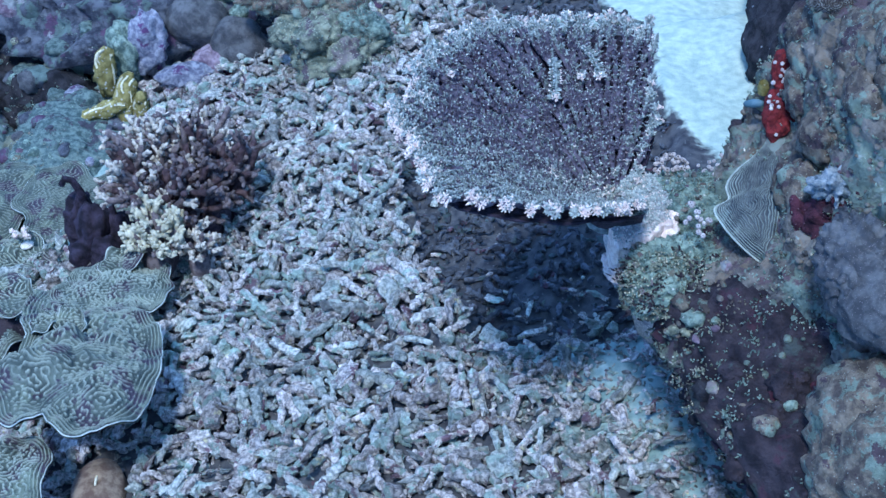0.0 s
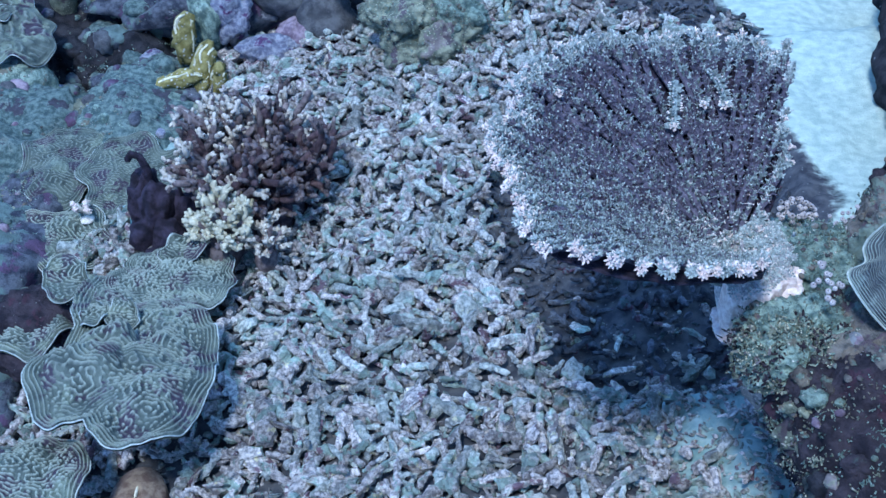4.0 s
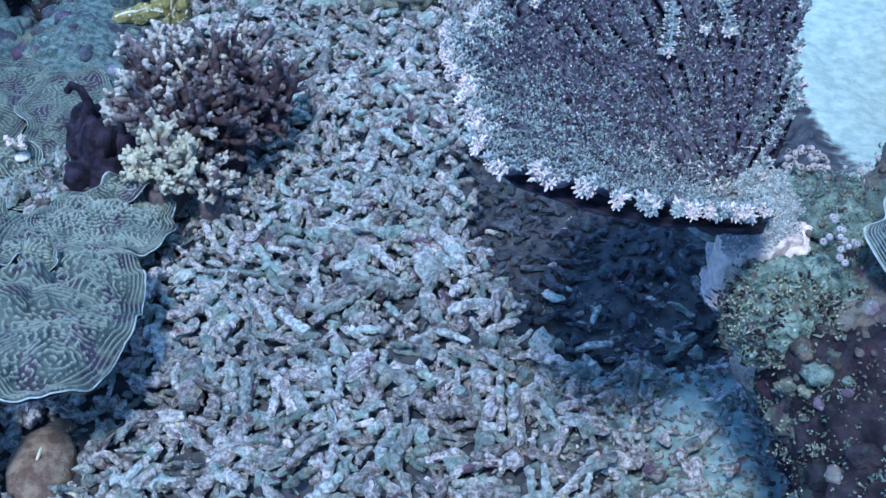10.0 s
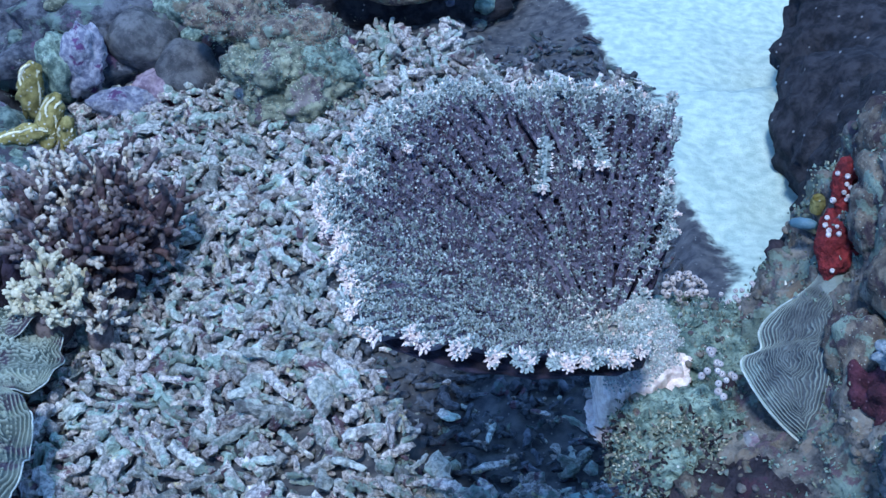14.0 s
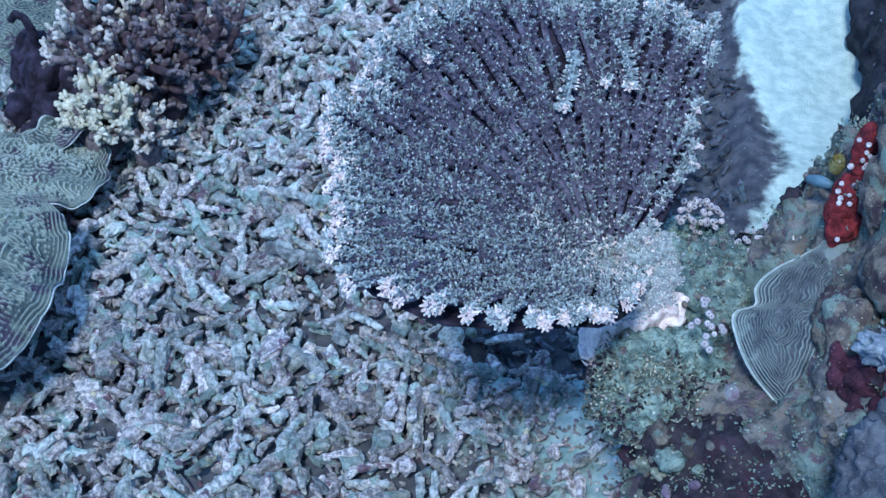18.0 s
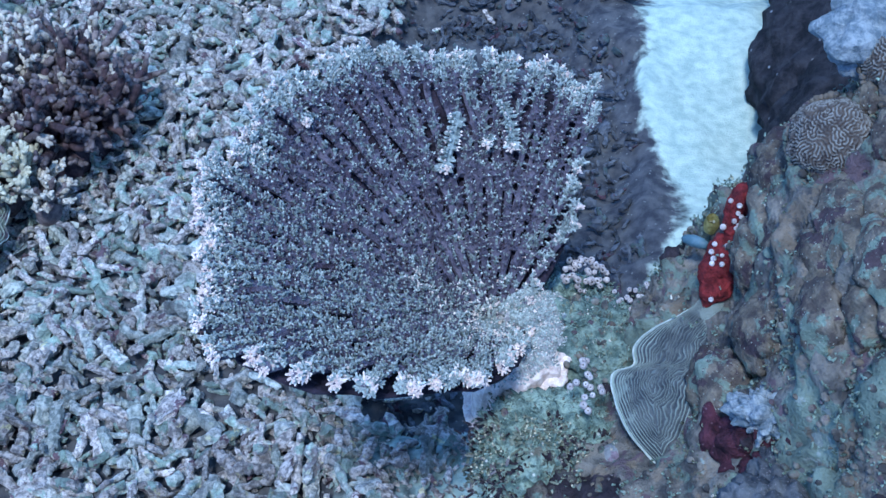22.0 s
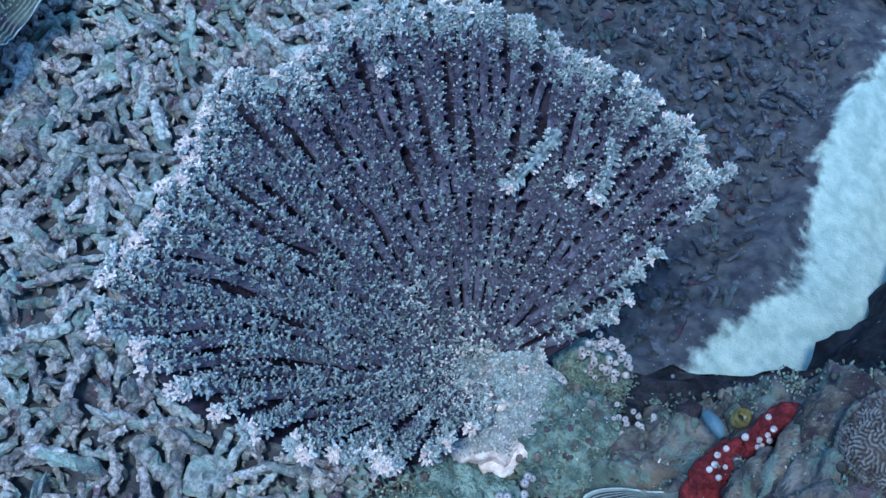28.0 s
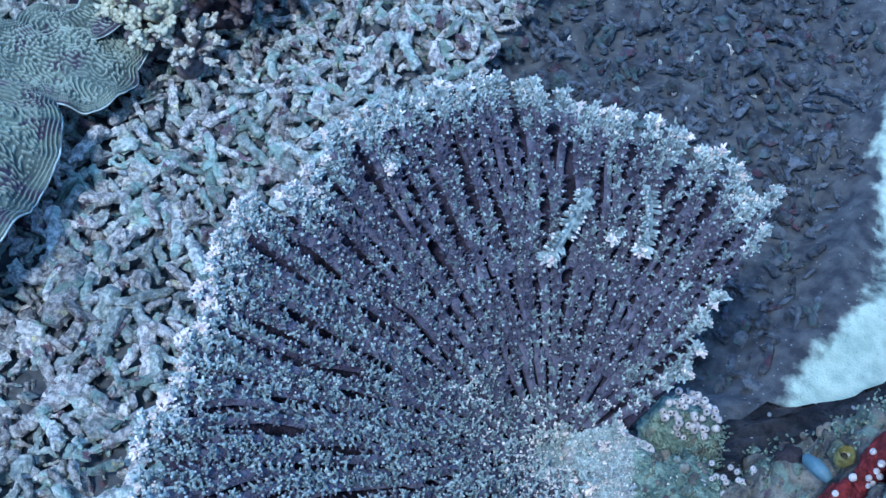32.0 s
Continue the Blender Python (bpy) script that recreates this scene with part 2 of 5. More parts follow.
def blended(name, first, second, third):
    """The sea floor: bed, silt tinted teal for water-coloured shade, and sand, laid by how bare the floor is."""
    m = bpy.data.materials.new(name)
    m.use_nodes = True
    n, l = m.node_tree.nodes, m.node_tree.links
    n.remove(n["Principled BSDF"])
    bsdf = n.new("ShaderNodeBsdfPrincipled")
    bsdf.inputs["Roughness"].default_value = 0.95
    bsdf.inputs["Specular IOR Level"].default_value = 0.2
    l.new(bsdf.outputs[0], n["Material Output"].inputs[0])
    co = n.new("ShaderNodeNewGeometry")
    grain, fine = n.new("ShaderNodeTexNoise"), n.new("ShaderNodeTexNoise")
    grain.inputs["Scale"].default_value, fine.inputs["Scale"].default_value = 40, 260
    grain.inputs["Detail"].default_value = fine.inputs["Detail"].default_value = 5
    cells = n.new("ShaderNodeTexVoronoi")
    cells.inputs["Scale"].default_value = 75
    for t in (grain, fine, cells):
        l.new(co.outputs["Position"], t.inputs["Vector"])

    def tone(pair):
        x = n.new("ShaderNodeMix")
        x.data_type = "RGBA"
        x.inputs[6].default_value, x.inputs[7].default_value = (*pair[0], 1), (*pair[1], 1)
        r = n.new("ShaderNodeMapRange")
        r.inputs["From Min"].default_value, r.inputs["From Max"].default_value = 0.35, 0.65
        l.new(grain.outputs["Fac"], r.inputs["Value"])
        l.new(r.outputs[0], x.inputs[0])
        return x.outputs[2]

    def lay(attr, a, b):
        x, at, add, r = n.new("ShaderNodeMix"), n.new("ShaderNodeAttribute"), n.new("ShaderNodeMath"), n.new("ShaderNodeMapRange")
        x.data_type, at.attribute_name = "RGBA", attr
        l.new(at.outputs["Fac"], add.inputs[0])
        l.new(grain.outputs["Fac"], add.inputs[1])
        r.inputs["From Min"].default_value, r.inputs["From Max"].default_value = 0.75, 1.15
        l.new(add.outputs[0], r.inputs["Value"])
        l.new(r.outputs[0], x.inputs[0])
        l.new(a, x.inputs[6])
        l.new(b, x.inputs[7])
        return x.outputs[2]

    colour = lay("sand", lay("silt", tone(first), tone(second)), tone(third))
    dots = n.new("ShaderNodeMix")
    dots.data_type = "RGBA"
    near = n.new("ShaderNodeMapRange")
    near.inputs["From Min"].default_value, near.inputs["From Max"].default_value = 0.16, 0.08
    near.inputs["To Max"].default_value = 0.55
    l.new(cells.outputs["Distance"], near.inputs["Value"])
    l.new(near.outputs[0], dots.inputs[0])
    l.new(colour, dots.inputs[6])
    dots.inputs[7].default_value = (0.32, 0.35, 0.35, 1)
    l.new(dots.outputs[2], bsdf.inputs["Base Color"])
    b = n.new("ShaderNodeBump")
    b.inputs["Strength"].default_value, b.inputs["Distance"].default_value = 0.7, 0.004
    h = n.new("ShaderNodeMath")
    h.operation = "ADD"
    l.new(grain.outputs["Fac"], h.inputs[0])
    l.new(fine.outputs["Fac"], h.inputs[1])
    l.new(h.outputs[0], b.inputs["Height"])
    l.new(b.outputs[0], bsdf.inputs["Normal"])
    return m


# first pair is darkened for shade in gaps and the unseen hollow
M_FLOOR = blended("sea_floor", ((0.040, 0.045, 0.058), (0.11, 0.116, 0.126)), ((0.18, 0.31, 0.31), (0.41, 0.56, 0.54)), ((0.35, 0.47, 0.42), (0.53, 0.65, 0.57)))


# ---- building tools ----
def mesh(name, verts, faces, mats, parent=None, label="", slots=None, smooth=False):
    me = bpy.data.meshes.new(name)
    me.from_pydata([tuple(map(float, v)) for v in verts] if not isinstance(verts, list) else verts, [], faces)
    for m in mats if isinstance(mats, (list, tuple)) else [mats]:
        me.materials.append(m)
    if slots is not None:
        me.polygons.foreach_set("material_index", np.asarray(slots, dtype=np.int32))
    if smooth:
        me.polygons.foreach_set("use_smooth", [True] * len(me.polygons))
    me.update()
    ob = new(name, me)
    if parent:
        ob.parent = parent
    if label:
        ob["label"] = label
    return ob


def thing(name, label, category, group="", kind="", at=(0, 0, 0)):
    ob = new(name)
    ob.empty_display_size = 0.05
    ob.location = at
    return tagged(ob, label, category, group, kind)


def put(ob, parent):
    """Parent without moving: parts are built in world places."""
    ob.parent = parent
    if not parent.parent:
        ob.matrix_parent_inverse = Matrix.Translation(parent.location).inverted()
    return ob


def fbm(p, freq, octaves=4):
    return noise.fractal(Vector(p) * freq, 0.9, 2.1, octaves)


class Soup:
    """Gathers vertices, faces and material slots for one mesh."""

    def __init__(self):
        self.v, self.f, self.s = [], [], []

    def add(self, verts, faces, slot=0):
        k = len(self.v)
        self.v.extend(tuple(map(float, q)) for q in verts)
        self.f.extend(tuple(i + k for i in face) for face in faces)
        self.s.extend([slot] * len(faces))

    def tube(self, points, radii, sides=6, slot=0, cap=True, spin=0.0):
        """A tube along points with a radius at each."""
        pts = [Vector(p) for p in points]
        ring, verts = [], []
        up = Vector((0.13, 0.31, 0.94))
        for i, p in enumerate(pts):
            d = (pts[min(i + 1, len(pts) - 1)] - pts[max(i - 1, 0)]).normalized()
            a = d.cross(up)
            if a.length < 0.05:
                a = d.cross(Vector((1, 0, 0)))
            a.normalize()
            b = d.cross(a)
            for k in range(sides):
                w = spin + 2 * math.pi * k / sides
                verts.append(p + (a * math.cos(w) + b * math.sin(w)) * radii[i])
        faces = []
        for i in range(len(pts) - 1):
            for k in range(sides):
                faces.append((i * sides + k, i * sides + (k + 1) % sides, (i + 1) * sides + (k + 1) % sides, (i + 1) * sides + k))
        if cap:
            d = (pts[-1] - pts[-2]).normalized() * radii[-1] * 0.8
            verts.append(pts[-1] + d)
            e = len(verts) - 1
            faces += [((len(pts) - 1) * sides + k, (len(pts) - 1) * sides + (k + 1) % sides, e) for k in range(sides)]
            faces.append(tuple(range(sides))[::-1])
        self.add(verts, faces, slot)

    def nub(self, p, d, r, h, slot=1):
        """A blunt little spike."""
        d = Vector(d).normalized()
        a = d.cross(Vector((0.2, 0.9, 0.3)))
        a.normalize()
        b = d.cross(a)
        p = Vector(p)
        v = [p + a * r, p + b * r, p - a * r, p - b * r]
        q = p + d * h
        v += [q + a * r * 0.55, q + b * r * 0.55, q - a * r * 0.55, q - b * r * 0.55]
        self.add(v, [(0, 1, 5, 4), (1, 2, 6, 5), (2, 3, 7, 6), (3, 0, 4, 7), (4, 5, 6, 7)], slot)

    def cup(self, p, d, r, h, side=0, tip=1):
        """A blunt corallite: sides in one tone, its rounded end in another."""
        d = Vector(d).normalized()
        a = d.cross(Vector((0.2, 0.9, 0.3))).normalized() * r
        b = d.cross(a)
        p = Vector(p)
        q, e = p + d * h * 0.72, p + d * h
        k = len(self.v)
        for w in (p + a, p + b, p - a, p - b, q + a * 0.85, q + b * 0.85, q - a * 0.85, q - b * 0.85, e):
            self.v.append((w.x, w.y, w.z))
        for i in range(4):
            j = (i + 1) % 4
            self.f.append((k + i, k + j, k + 4 + j, k + 4 + i))
            self.f.append((k + 4 + i, k + 4 + j, k + 8))
            self.s += [side, tip]

    def build(self, name, mats, parent=None, label="", smooth=False):
        return mesh(name, self.v, self.f, mats, parent, label, self.s, smooth)


_ICO = {}


def ico(level):
    if level not in _ICO:
        bm = bmesh.new()
        bmesh.ops.create_icosphere(bm, subdivisions=level, radius=1.0)
        bm.verts.index_update()
        _ICO[level] = ([v.co.copy() for v in bm.verts], [tuple(v.index for v in f.verts) for f in bm.faces])
        bm.free()
    return _ICO[level]


def lump_mesh(centre, radii, amp=0.25, freq=6.0, level=4, turn=(0, 0, 0), knob=0.0, knob_freq=40.0, flat=None):
    """A rounded, knobbly mass: vertices and faces."""
    vs, fs = ico(level)
    rot = Euler([radians(a) for a in turn]).to_matrix()
    c = Vector(centre)
    out = []
    for v in vs:
        p = Vector((v.x * radii[0], v.y * radii[1], v.z * radii[2]))
        n0 = 1 + amp * fbm(p + c * 3.7, freq, 4)
        if knob:
            cell = noise.voronoi((p + c) * knob_freq)[0][0]
            n0 += knob * (0.5 - min(cell, 1.0))
        p = rot @ (p * n0)
        q = c + p
        if flat is not None and q.z < flat:
            q.z = flat
        out.append(q)
    return out, fs


def lump(name, centre, radii, mat, label, category, group="", parent=None, amp=0.25, freq=6.0, level=4, turn=(0, 0, 0), knob=0.0, knob_freq=40.0):
    v, f = lump_mesh(centre, radii, amp, freq, level, turn, knob, knob_freq)
    ob = mesh(name, v, f, mat, smooth=True)
    if parent:
        put(ob, parent)
        if label:
            ob["label"] = label
    else:
        tagged(ob, label, category, group)
    return ob


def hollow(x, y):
    """1 where unseen floor under and behind the table coral is sunk and coloured dark like shade, 0 outside."""
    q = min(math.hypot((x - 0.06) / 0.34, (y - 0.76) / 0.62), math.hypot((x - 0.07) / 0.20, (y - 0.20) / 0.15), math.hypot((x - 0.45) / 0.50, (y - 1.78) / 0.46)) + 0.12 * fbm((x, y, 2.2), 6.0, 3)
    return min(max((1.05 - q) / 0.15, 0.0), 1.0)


def floor_z(x, y):
    """Height of the rubble slope, flattening to sand behind the reef."""
    base = -0.70 + 0.28 * (min(max(x, -1.5), 0.3) + 0.25) - 0.10 * min(max(y, -1.5), 3.0)
    far = max(abs(x) - 2.5, abs(y) - 3.2, 0.0)
    return base - 0.07 * hollow(x, y) + 0.025 * fbm((x, y, 0.3), 3.0, 4) - 0.02 * min(far, 6.0)


def sandy(x, y):
    """1 where bare pale sand lies behind the reef, 0 on rubble."""
    s = (x - 0.36 - 0.07 * min(1.0, max(0.0, (y - 0.45) / 0.2)) * min(1.0, max(0.0, (1.0 - y) / 0.15)) + 0.35 * max(0.0, y - 1.2) + 0.03 * math.sin(y * 9.0)) / 0.06
    return min(max(s + 0.5 * fbm((x, y, 1.7), 6.0, 3) - 2 * hollow(x, y), 0.0), 1.0) * min(1.0, max(0.0, (y - 0.1 + 1.2 * max(0.0, x - 1.0) + (0.4 * fbm((x, y, 5.0), 1.3, 3) if x > 1.0 else 0.0)) / 0.04))


def silt_tint(x, y):
    """1 where fine silt, painted teal for water-coloured shade, and chips lie in front of the reef foot, 0 on rubble.
    """
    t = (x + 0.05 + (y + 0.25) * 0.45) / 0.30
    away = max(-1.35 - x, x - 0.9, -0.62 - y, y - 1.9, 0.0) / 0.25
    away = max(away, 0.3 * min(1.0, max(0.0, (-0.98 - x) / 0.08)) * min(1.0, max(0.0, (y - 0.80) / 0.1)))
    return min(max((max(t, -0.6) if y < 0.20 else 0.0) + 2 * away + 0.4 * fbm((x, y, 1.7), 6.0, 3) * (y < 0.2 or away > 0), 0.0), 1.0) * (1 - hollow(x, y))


def labyrinth(nx, ny, step, wavelength, seed, stretch):
    """Wandering ridges of one width, drawn out along the first axis: -1 to 1 on a grid."""
    rg = np.random.default_rng(seed)
    u = rg.standard_normal((ny, nx))
    k = np.hypot(*np.meshgrid(np.fft.fftfreq(nx, step) * stretch, np.fft.fftfreq(ny, step)))
    band = np.exp(-(((k - 1 / wavelength) * wavelength) / 0.36) ** 2)
    for _ in range(7):
        u = np.real(np.fft.ifft2(np.fft.fft2(u) * band))
        u = np.tanh(1.8 * u / (u.std() + 1e-9))
    u = np.real(np.fft.ifft2(np.fft.fft2(u) * np.exp(-(k * wavelength / 2.4) ** 4)))
    return np.clip(u / np.percentile(np.abs(u), 93), -1, 1)


def grow_on(host, seed, amount, where=None):
    """Small knobs, blades and tufts of growth spread over a rock, as parts of it."""
    rg = random.Random(seed)
    me = host.data
    total = len(me.polygons)
    kinds = [("turf_tuft", M_TURF, 7000), ("algae_blade", M_OLIVE, 2600), ("pale_tuft", M_PALE, 180), ("crust_knob", M_ROCK, 2600)]
    for name, mat, count in kinds:
        s = Soup()
        phase = rg.uniform(0, 50)
        for _ in range(int(count * amount)):
            f = me.polygons[rg.randrange(total)]
            c, nrm = f.center, f.normal
            if where and not where(c) or fbm(c + Vector((phase, 0, 0)), 9.0, 3) < 0.02:
                continue
            n2 = nrm if nrm.z > -0.5 else -nrm
            if name != "crust_knob":
                for _ in range(4):
                    d = n2 + Vector((rg.gauss(0, 0.6), rg.gauss(0, 0.6), rg.gauss(0.3, 0.5)))
                    p = c + Vector((rg.gauss(0, 0.005), rg.gauss(0, 0.005), rg.gauss(0, 0.001)))
                    s.nub(p, d, rg.uniform(0.0009, 0.0019), rg.uniform(0.002, 0.0052), 0)
            else:
                r = rg.uniform(0.0022, 0.0062)
                v, f2 = lump_mesh(c - n2 * r * 0.15, (r, r * rg.uniform(0.7, 1.4), r * 0.7), 0.5, 50, 2 if r > 0.004 else 1)
                s.add(v, f2)
        if s.f:
            ob = s.build(name, mat, host, smooth=True)
            tagged(ob, kind="stuff")


# ---- the sea floor ----
def build_ground():
    def axis(lo, hi, step, far):
        a = list(np.arange(lo, hi + step / 2, step))
        out = [-far, -far / 2, -far / 5, lo - 4, lo - 1.5, lo - 0.5]
        return sorted(set(out + a + [hi + 0.5, hi + 1.5, hi + 4, far / 5, far / 2, far]))

    xs, ys = axis(-2.2, 1.8, 0.025, 80.0), axis(-1.0, 2.6, 0.025, 80.0)
    verts = []
    for y in ys:
        for x in xs:
            s = sandy(x, y)
            z = floor_z(x, y) + (1 - s) * 0.012 * fbm((x, y, 0), 28.0, 2) + 0.006 * s * math.sin(14 * x + 9 * y + 2 * fbm((x, y, 4), 3))
            verts.append((x, y, z))
    n = len(xs)
    faces = []
    for j in range(len(ys) - 1):
        for i in range(n - 1):
            faces.append((j * n + i, j * n + i + 1, (j + 1) * n + i + 1, (j + 1) * n + i))
    ob = mesh("ground", verts, faces, M_FLOOR, smooth=True)
    for attr, rule in (("sand", sandy), ("silt", silt_tint)):
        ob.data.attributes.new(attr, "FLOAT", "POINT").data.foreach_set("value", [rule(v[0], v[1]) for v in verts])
    return tagged(ob, "sloping sea floor of grey coral rubble running into pale sand", "sea floor", kind="structure")


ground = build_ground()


# ---- the table coral ----
TABLE_C = Vector((0.08, -0.09, 0.0))
# reach of the plate from its root, by direction in degrees
TABLE_REACH = [(-180, 0.371), (-171, 0.371), (-163, 0.367), (-157, 0.370), (-147, 0.396), (-140, 0.413), (-133, 0.410), (-130, 0.392), (-125, 0.384), (-121, 0.340),
               (-116, 0.310), (-112, 0.276), (-107, 0.256), (-104, 0.226), (-98, 0.217), (-92, 0.190), (-84, 0.14), (-74, 0.10), (-50, 0.07), (-20, 0.06), (10, 0.05), (35, 0.065),
               (45, 0.09), (52, 0.13), (55, 0.181), (61, 0.165), (67, 0.215), (69, 0.29), (71, 0.326), (75, 0.310), (80, 0.320), (90, 0.326), (99, 0.328), (108, 0.331), (115, 0.330), (121, 0.354),
               (132, 0.357), (144, 0.358), (156, 0.363), (162, 0.361), (166, 0.355), (170, 0.334), (174, 0.352), (177, 0.368), (180, 0.371)]


def table_reach(a):
    return float(np.interp((a + 180) % 360 - 180, [p[0] for p in TABLE_REACH], [p[1] for p in TABLE_REACH]))


def table_z(x, y):
    """A shallow bowl, steep at the root, whose near side stands higher."""
    u, v = x - TABLE_C.x, y - TABLE_C.y
    r = math.hypot(u, v)
    return -0.155 + 0.896 * r - 0.711 * r * r + 0.021 * u - 0.112 * v + 0.008 * fbm((x, y, 2.0), 9.0, 3)


def table_point(a, r, up=0.0):
    w = radians(a)
    x, y = TABLE_C.x + r * math.cos(w), TABLE_C.y + r * math.sin(w)
    return Vector((x, y, table_z(x, y) + up))


def build_table_coral():
    rng = random.Random(5)
    root = thing("table_coral", "wide purple-brown table coral with pale growing tips, overhanging the rubble", "coral", at=(0.08, -0.09, -0.17))
    # the solid underside, coloured black to stand in for shade between branches
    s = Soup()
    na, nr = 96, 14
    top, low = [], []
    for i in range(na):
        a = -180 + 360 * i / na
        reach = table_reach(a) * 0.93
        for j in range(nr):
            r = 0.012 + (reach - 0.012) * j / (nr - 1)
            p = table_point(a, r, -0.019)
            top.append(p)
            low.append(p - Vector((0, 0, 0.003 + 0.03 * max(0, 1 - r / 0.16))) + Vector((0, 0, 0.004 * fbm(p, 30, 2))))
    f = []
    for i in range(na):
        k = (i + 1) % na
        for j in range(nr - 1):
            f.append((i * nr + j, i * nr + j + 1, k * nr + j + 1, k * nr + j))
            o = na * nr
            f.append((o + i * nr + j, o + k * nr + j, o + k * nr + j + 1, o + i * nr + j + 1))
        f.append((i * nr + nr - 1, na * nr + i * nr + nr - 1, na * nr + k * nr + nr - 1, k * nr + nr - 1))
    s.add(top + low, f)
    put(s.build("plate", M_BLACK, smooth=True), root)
    # the stalk that joins it to the reef
    s = Soup()
    s.tube([(0.22, -0.11, -0.34), (0.17, -0.11, -0.26), (0.12, -0.10, -0.215), (0.09, -0.095, -0.185)], [0.10, 0.075, 0.055, 0.03], 14)
    put(s.build("stalk", M_BASE, smooth=True), root)
    # branches, dividing outwards; each is a finger clad in rows of short branchlets
    total = 136
    spacing = radians(360 / total)
    up = Vector((0, 0, 1))
    for k in range(total):
        a0 = -180 + 360 * (k + rng.uniform(-0.27, 0.27)) / total
        start = 0.016 if k % 8 == 0 else 0.044 if k % 4 == 0 else 0.088 if k % 2 == 0 else 0.168
        front = -138 < a0 < -92
        clump = fbm((a0 * 0.16, 3.0, 5.0), 1.0, 2)
        reach = table_reach(a0) - 0.010 + (0.014 if front else 0.007) * clump + rng.uniform(-0.009, 0.005) * (1.8 if front else 1.0)
        if reach < start + 0.02:
            continue
        phase = rng.uniform(0, 6.28)
        whiter = 0.95 if a0 < -90 or a0 > 165 else 0.42
        s = Soup()

        def tones(r, p):
            """Flesh and end tone at r: purple inside, teal towards the margin, pale there and over the root."""
            rim = 1 - (reach - r) / 0.055
            old = 1.25 - math.hypot(p.x - 0.085, p.y + 0.105) / 0.120 + 0.7 * fbm((p.x, p.y, 0.0), 22.0, 2)
            patch = 0.45 * fbm((p.x, p.y, 3.0), 26.0, 2)
            q = rng.random()
            if rim > 0.80:
                return (2 if q < whiter * 0.45 else 3), (2 if q < whiter * 0.8 else 3)
            if rim > 0.50:
                return (3 if q < 0.50 else 1), (2 if q < 0.30 * whiter else 3)
            if old > 0.40 + 0.5 * rng.random():
                return (3 if q < 0.6 else 1), (2 if q < (0.38 if old < 0.9 else 0.60) else 3)
            teal = max(rim, 0.0) * 1.3 + patch + 0.5 * max(old, 0.0) + 0.70 * min(1.0, max(0.0, (-0.06 - p.y) / 0.20))
            return (1 if rng.random() < 0.20 + teal else 0), (3 if q < 0.38 + 0.5 * teal else 1 if q < 0.68 + teal else 0)

        def branchlet(p, d, ln, r, flesh, tip, cups):
            s.cup(p, d, r, ln, flesh, tip)
            side = d.cross(Vector((0.31, 0.2, 0.93))).normalized()
            other = d.cross(side)
            for c in range(cups):
                w, q = 2.4 * c + phase + rng.uniform(-0.4, 0.4), 0.30 + 0.52 * (c + 0.5) / cups
                out = side * math.cos(w) + other * math.sin(w)
                s.cup(p + d * ln * q + out * r * 0.6, out + d * 1.0, r * 0.52, r * rng.uniform(1.4, 2.1), flesh, tip if rng.random() < (0.18 if tip == 3 and flesh == 0 else 0.5) else flesh)

        pts, rad = [], []
        steps = max(5, int((reach - start) / 0.0076))
        for i in range(steps + 1):
            r = start + (reach - start) * i / steps
            wob = 1.0 * math.sin(r * 30 + phase) + 1.6 * fbm((a0 * 0.05, r * 6, 1.0), 1.0, 2)
            room = r * spacing * (8 if r < 0.05 else 4 if r < 0.095 else 2 if r < 0.18 else 1)
            lift = 0.003 * math.sin(r * 75 + phase * 2) + 0.004 * max(0, (r - reach + 0.05) / 0.05)
            pts.append(table_point(a0 + wob, r, lift))
            body = min(1.0, max(0.0, (reach - r - 0.035) / 0.04))
            rad.append(min(0.0066 + 0.0005 * body, room * (0.36 + 0.03 * body)) * rng.uniform(0.9, 1.08))
        s.tube(pts, rad, 6)
        for i in range(steps):
            where = (i + 0.5) / steps * (reach - start) + start
            d = (pts[i + 1] - pts[i]).normalized()
            side = d.cross(up).normalized()
            lifted = side.cross(d)
            grown = min(1.0, 0.55 + i * 0.09)
            edge = max(0.0, 1 - (reach - where) / 0.03)
            body = min(1.0, max(0.0, (reach - where - 0.035) / 0.04))
            n = 3 if i % 2 else 2 + (rad[i] > 0.0045)
            if reach - where > 0.05 and fbm((a0 * 0.45, where * 20, 7.0), 1.0, 2) > 0.31:
                n = 1
            for c in range(n):
                across = (2 * (c + 0.5) / n - 1) * 1.0 + rng.uniform(-0.14, 0.14)
                out = (lifted * math.cos(across * 1.15) + side * math.sin(across * 1.15))
                h = (out + d * rng.uniform(0.65, 1.05)).normalized()
                p = pts[i].lerp(pts[i + 1], rng.random()) + out * rad[i] * 0.55
                flesh, tip = tones(where, p)
                # flank branchlets take darker flesh, painting shade into the gaps between fingers
                branchlet(p, h, rng.uniform(0.0095, 0.0145) * grown * (1 - 0.22 * abs(across)) * (1 - 0.14 * body), rng.uniform(0.0021, 0.0029) * (1 + 0.2 * edge) * (1 - 0.10 * body), flesh if abs(across) < 0.6 or edge > 0.3 else 0, tip if abs(across) < 0.75 or edge > 0.3 else flesh, 4 if body < 0.5 else 3)
                if rng.random() < 0.06:
                    branchlet(p, (h + up * 0.8).normalized(), 0.015 * grown, 0.0019, flesh, 3, 5)
        # the pale growing knobs at the end
        d = (pts[-1] - pts[-2]).normalized()
        side = d.cross(up).normalized()
        lifted = side.cross(d)
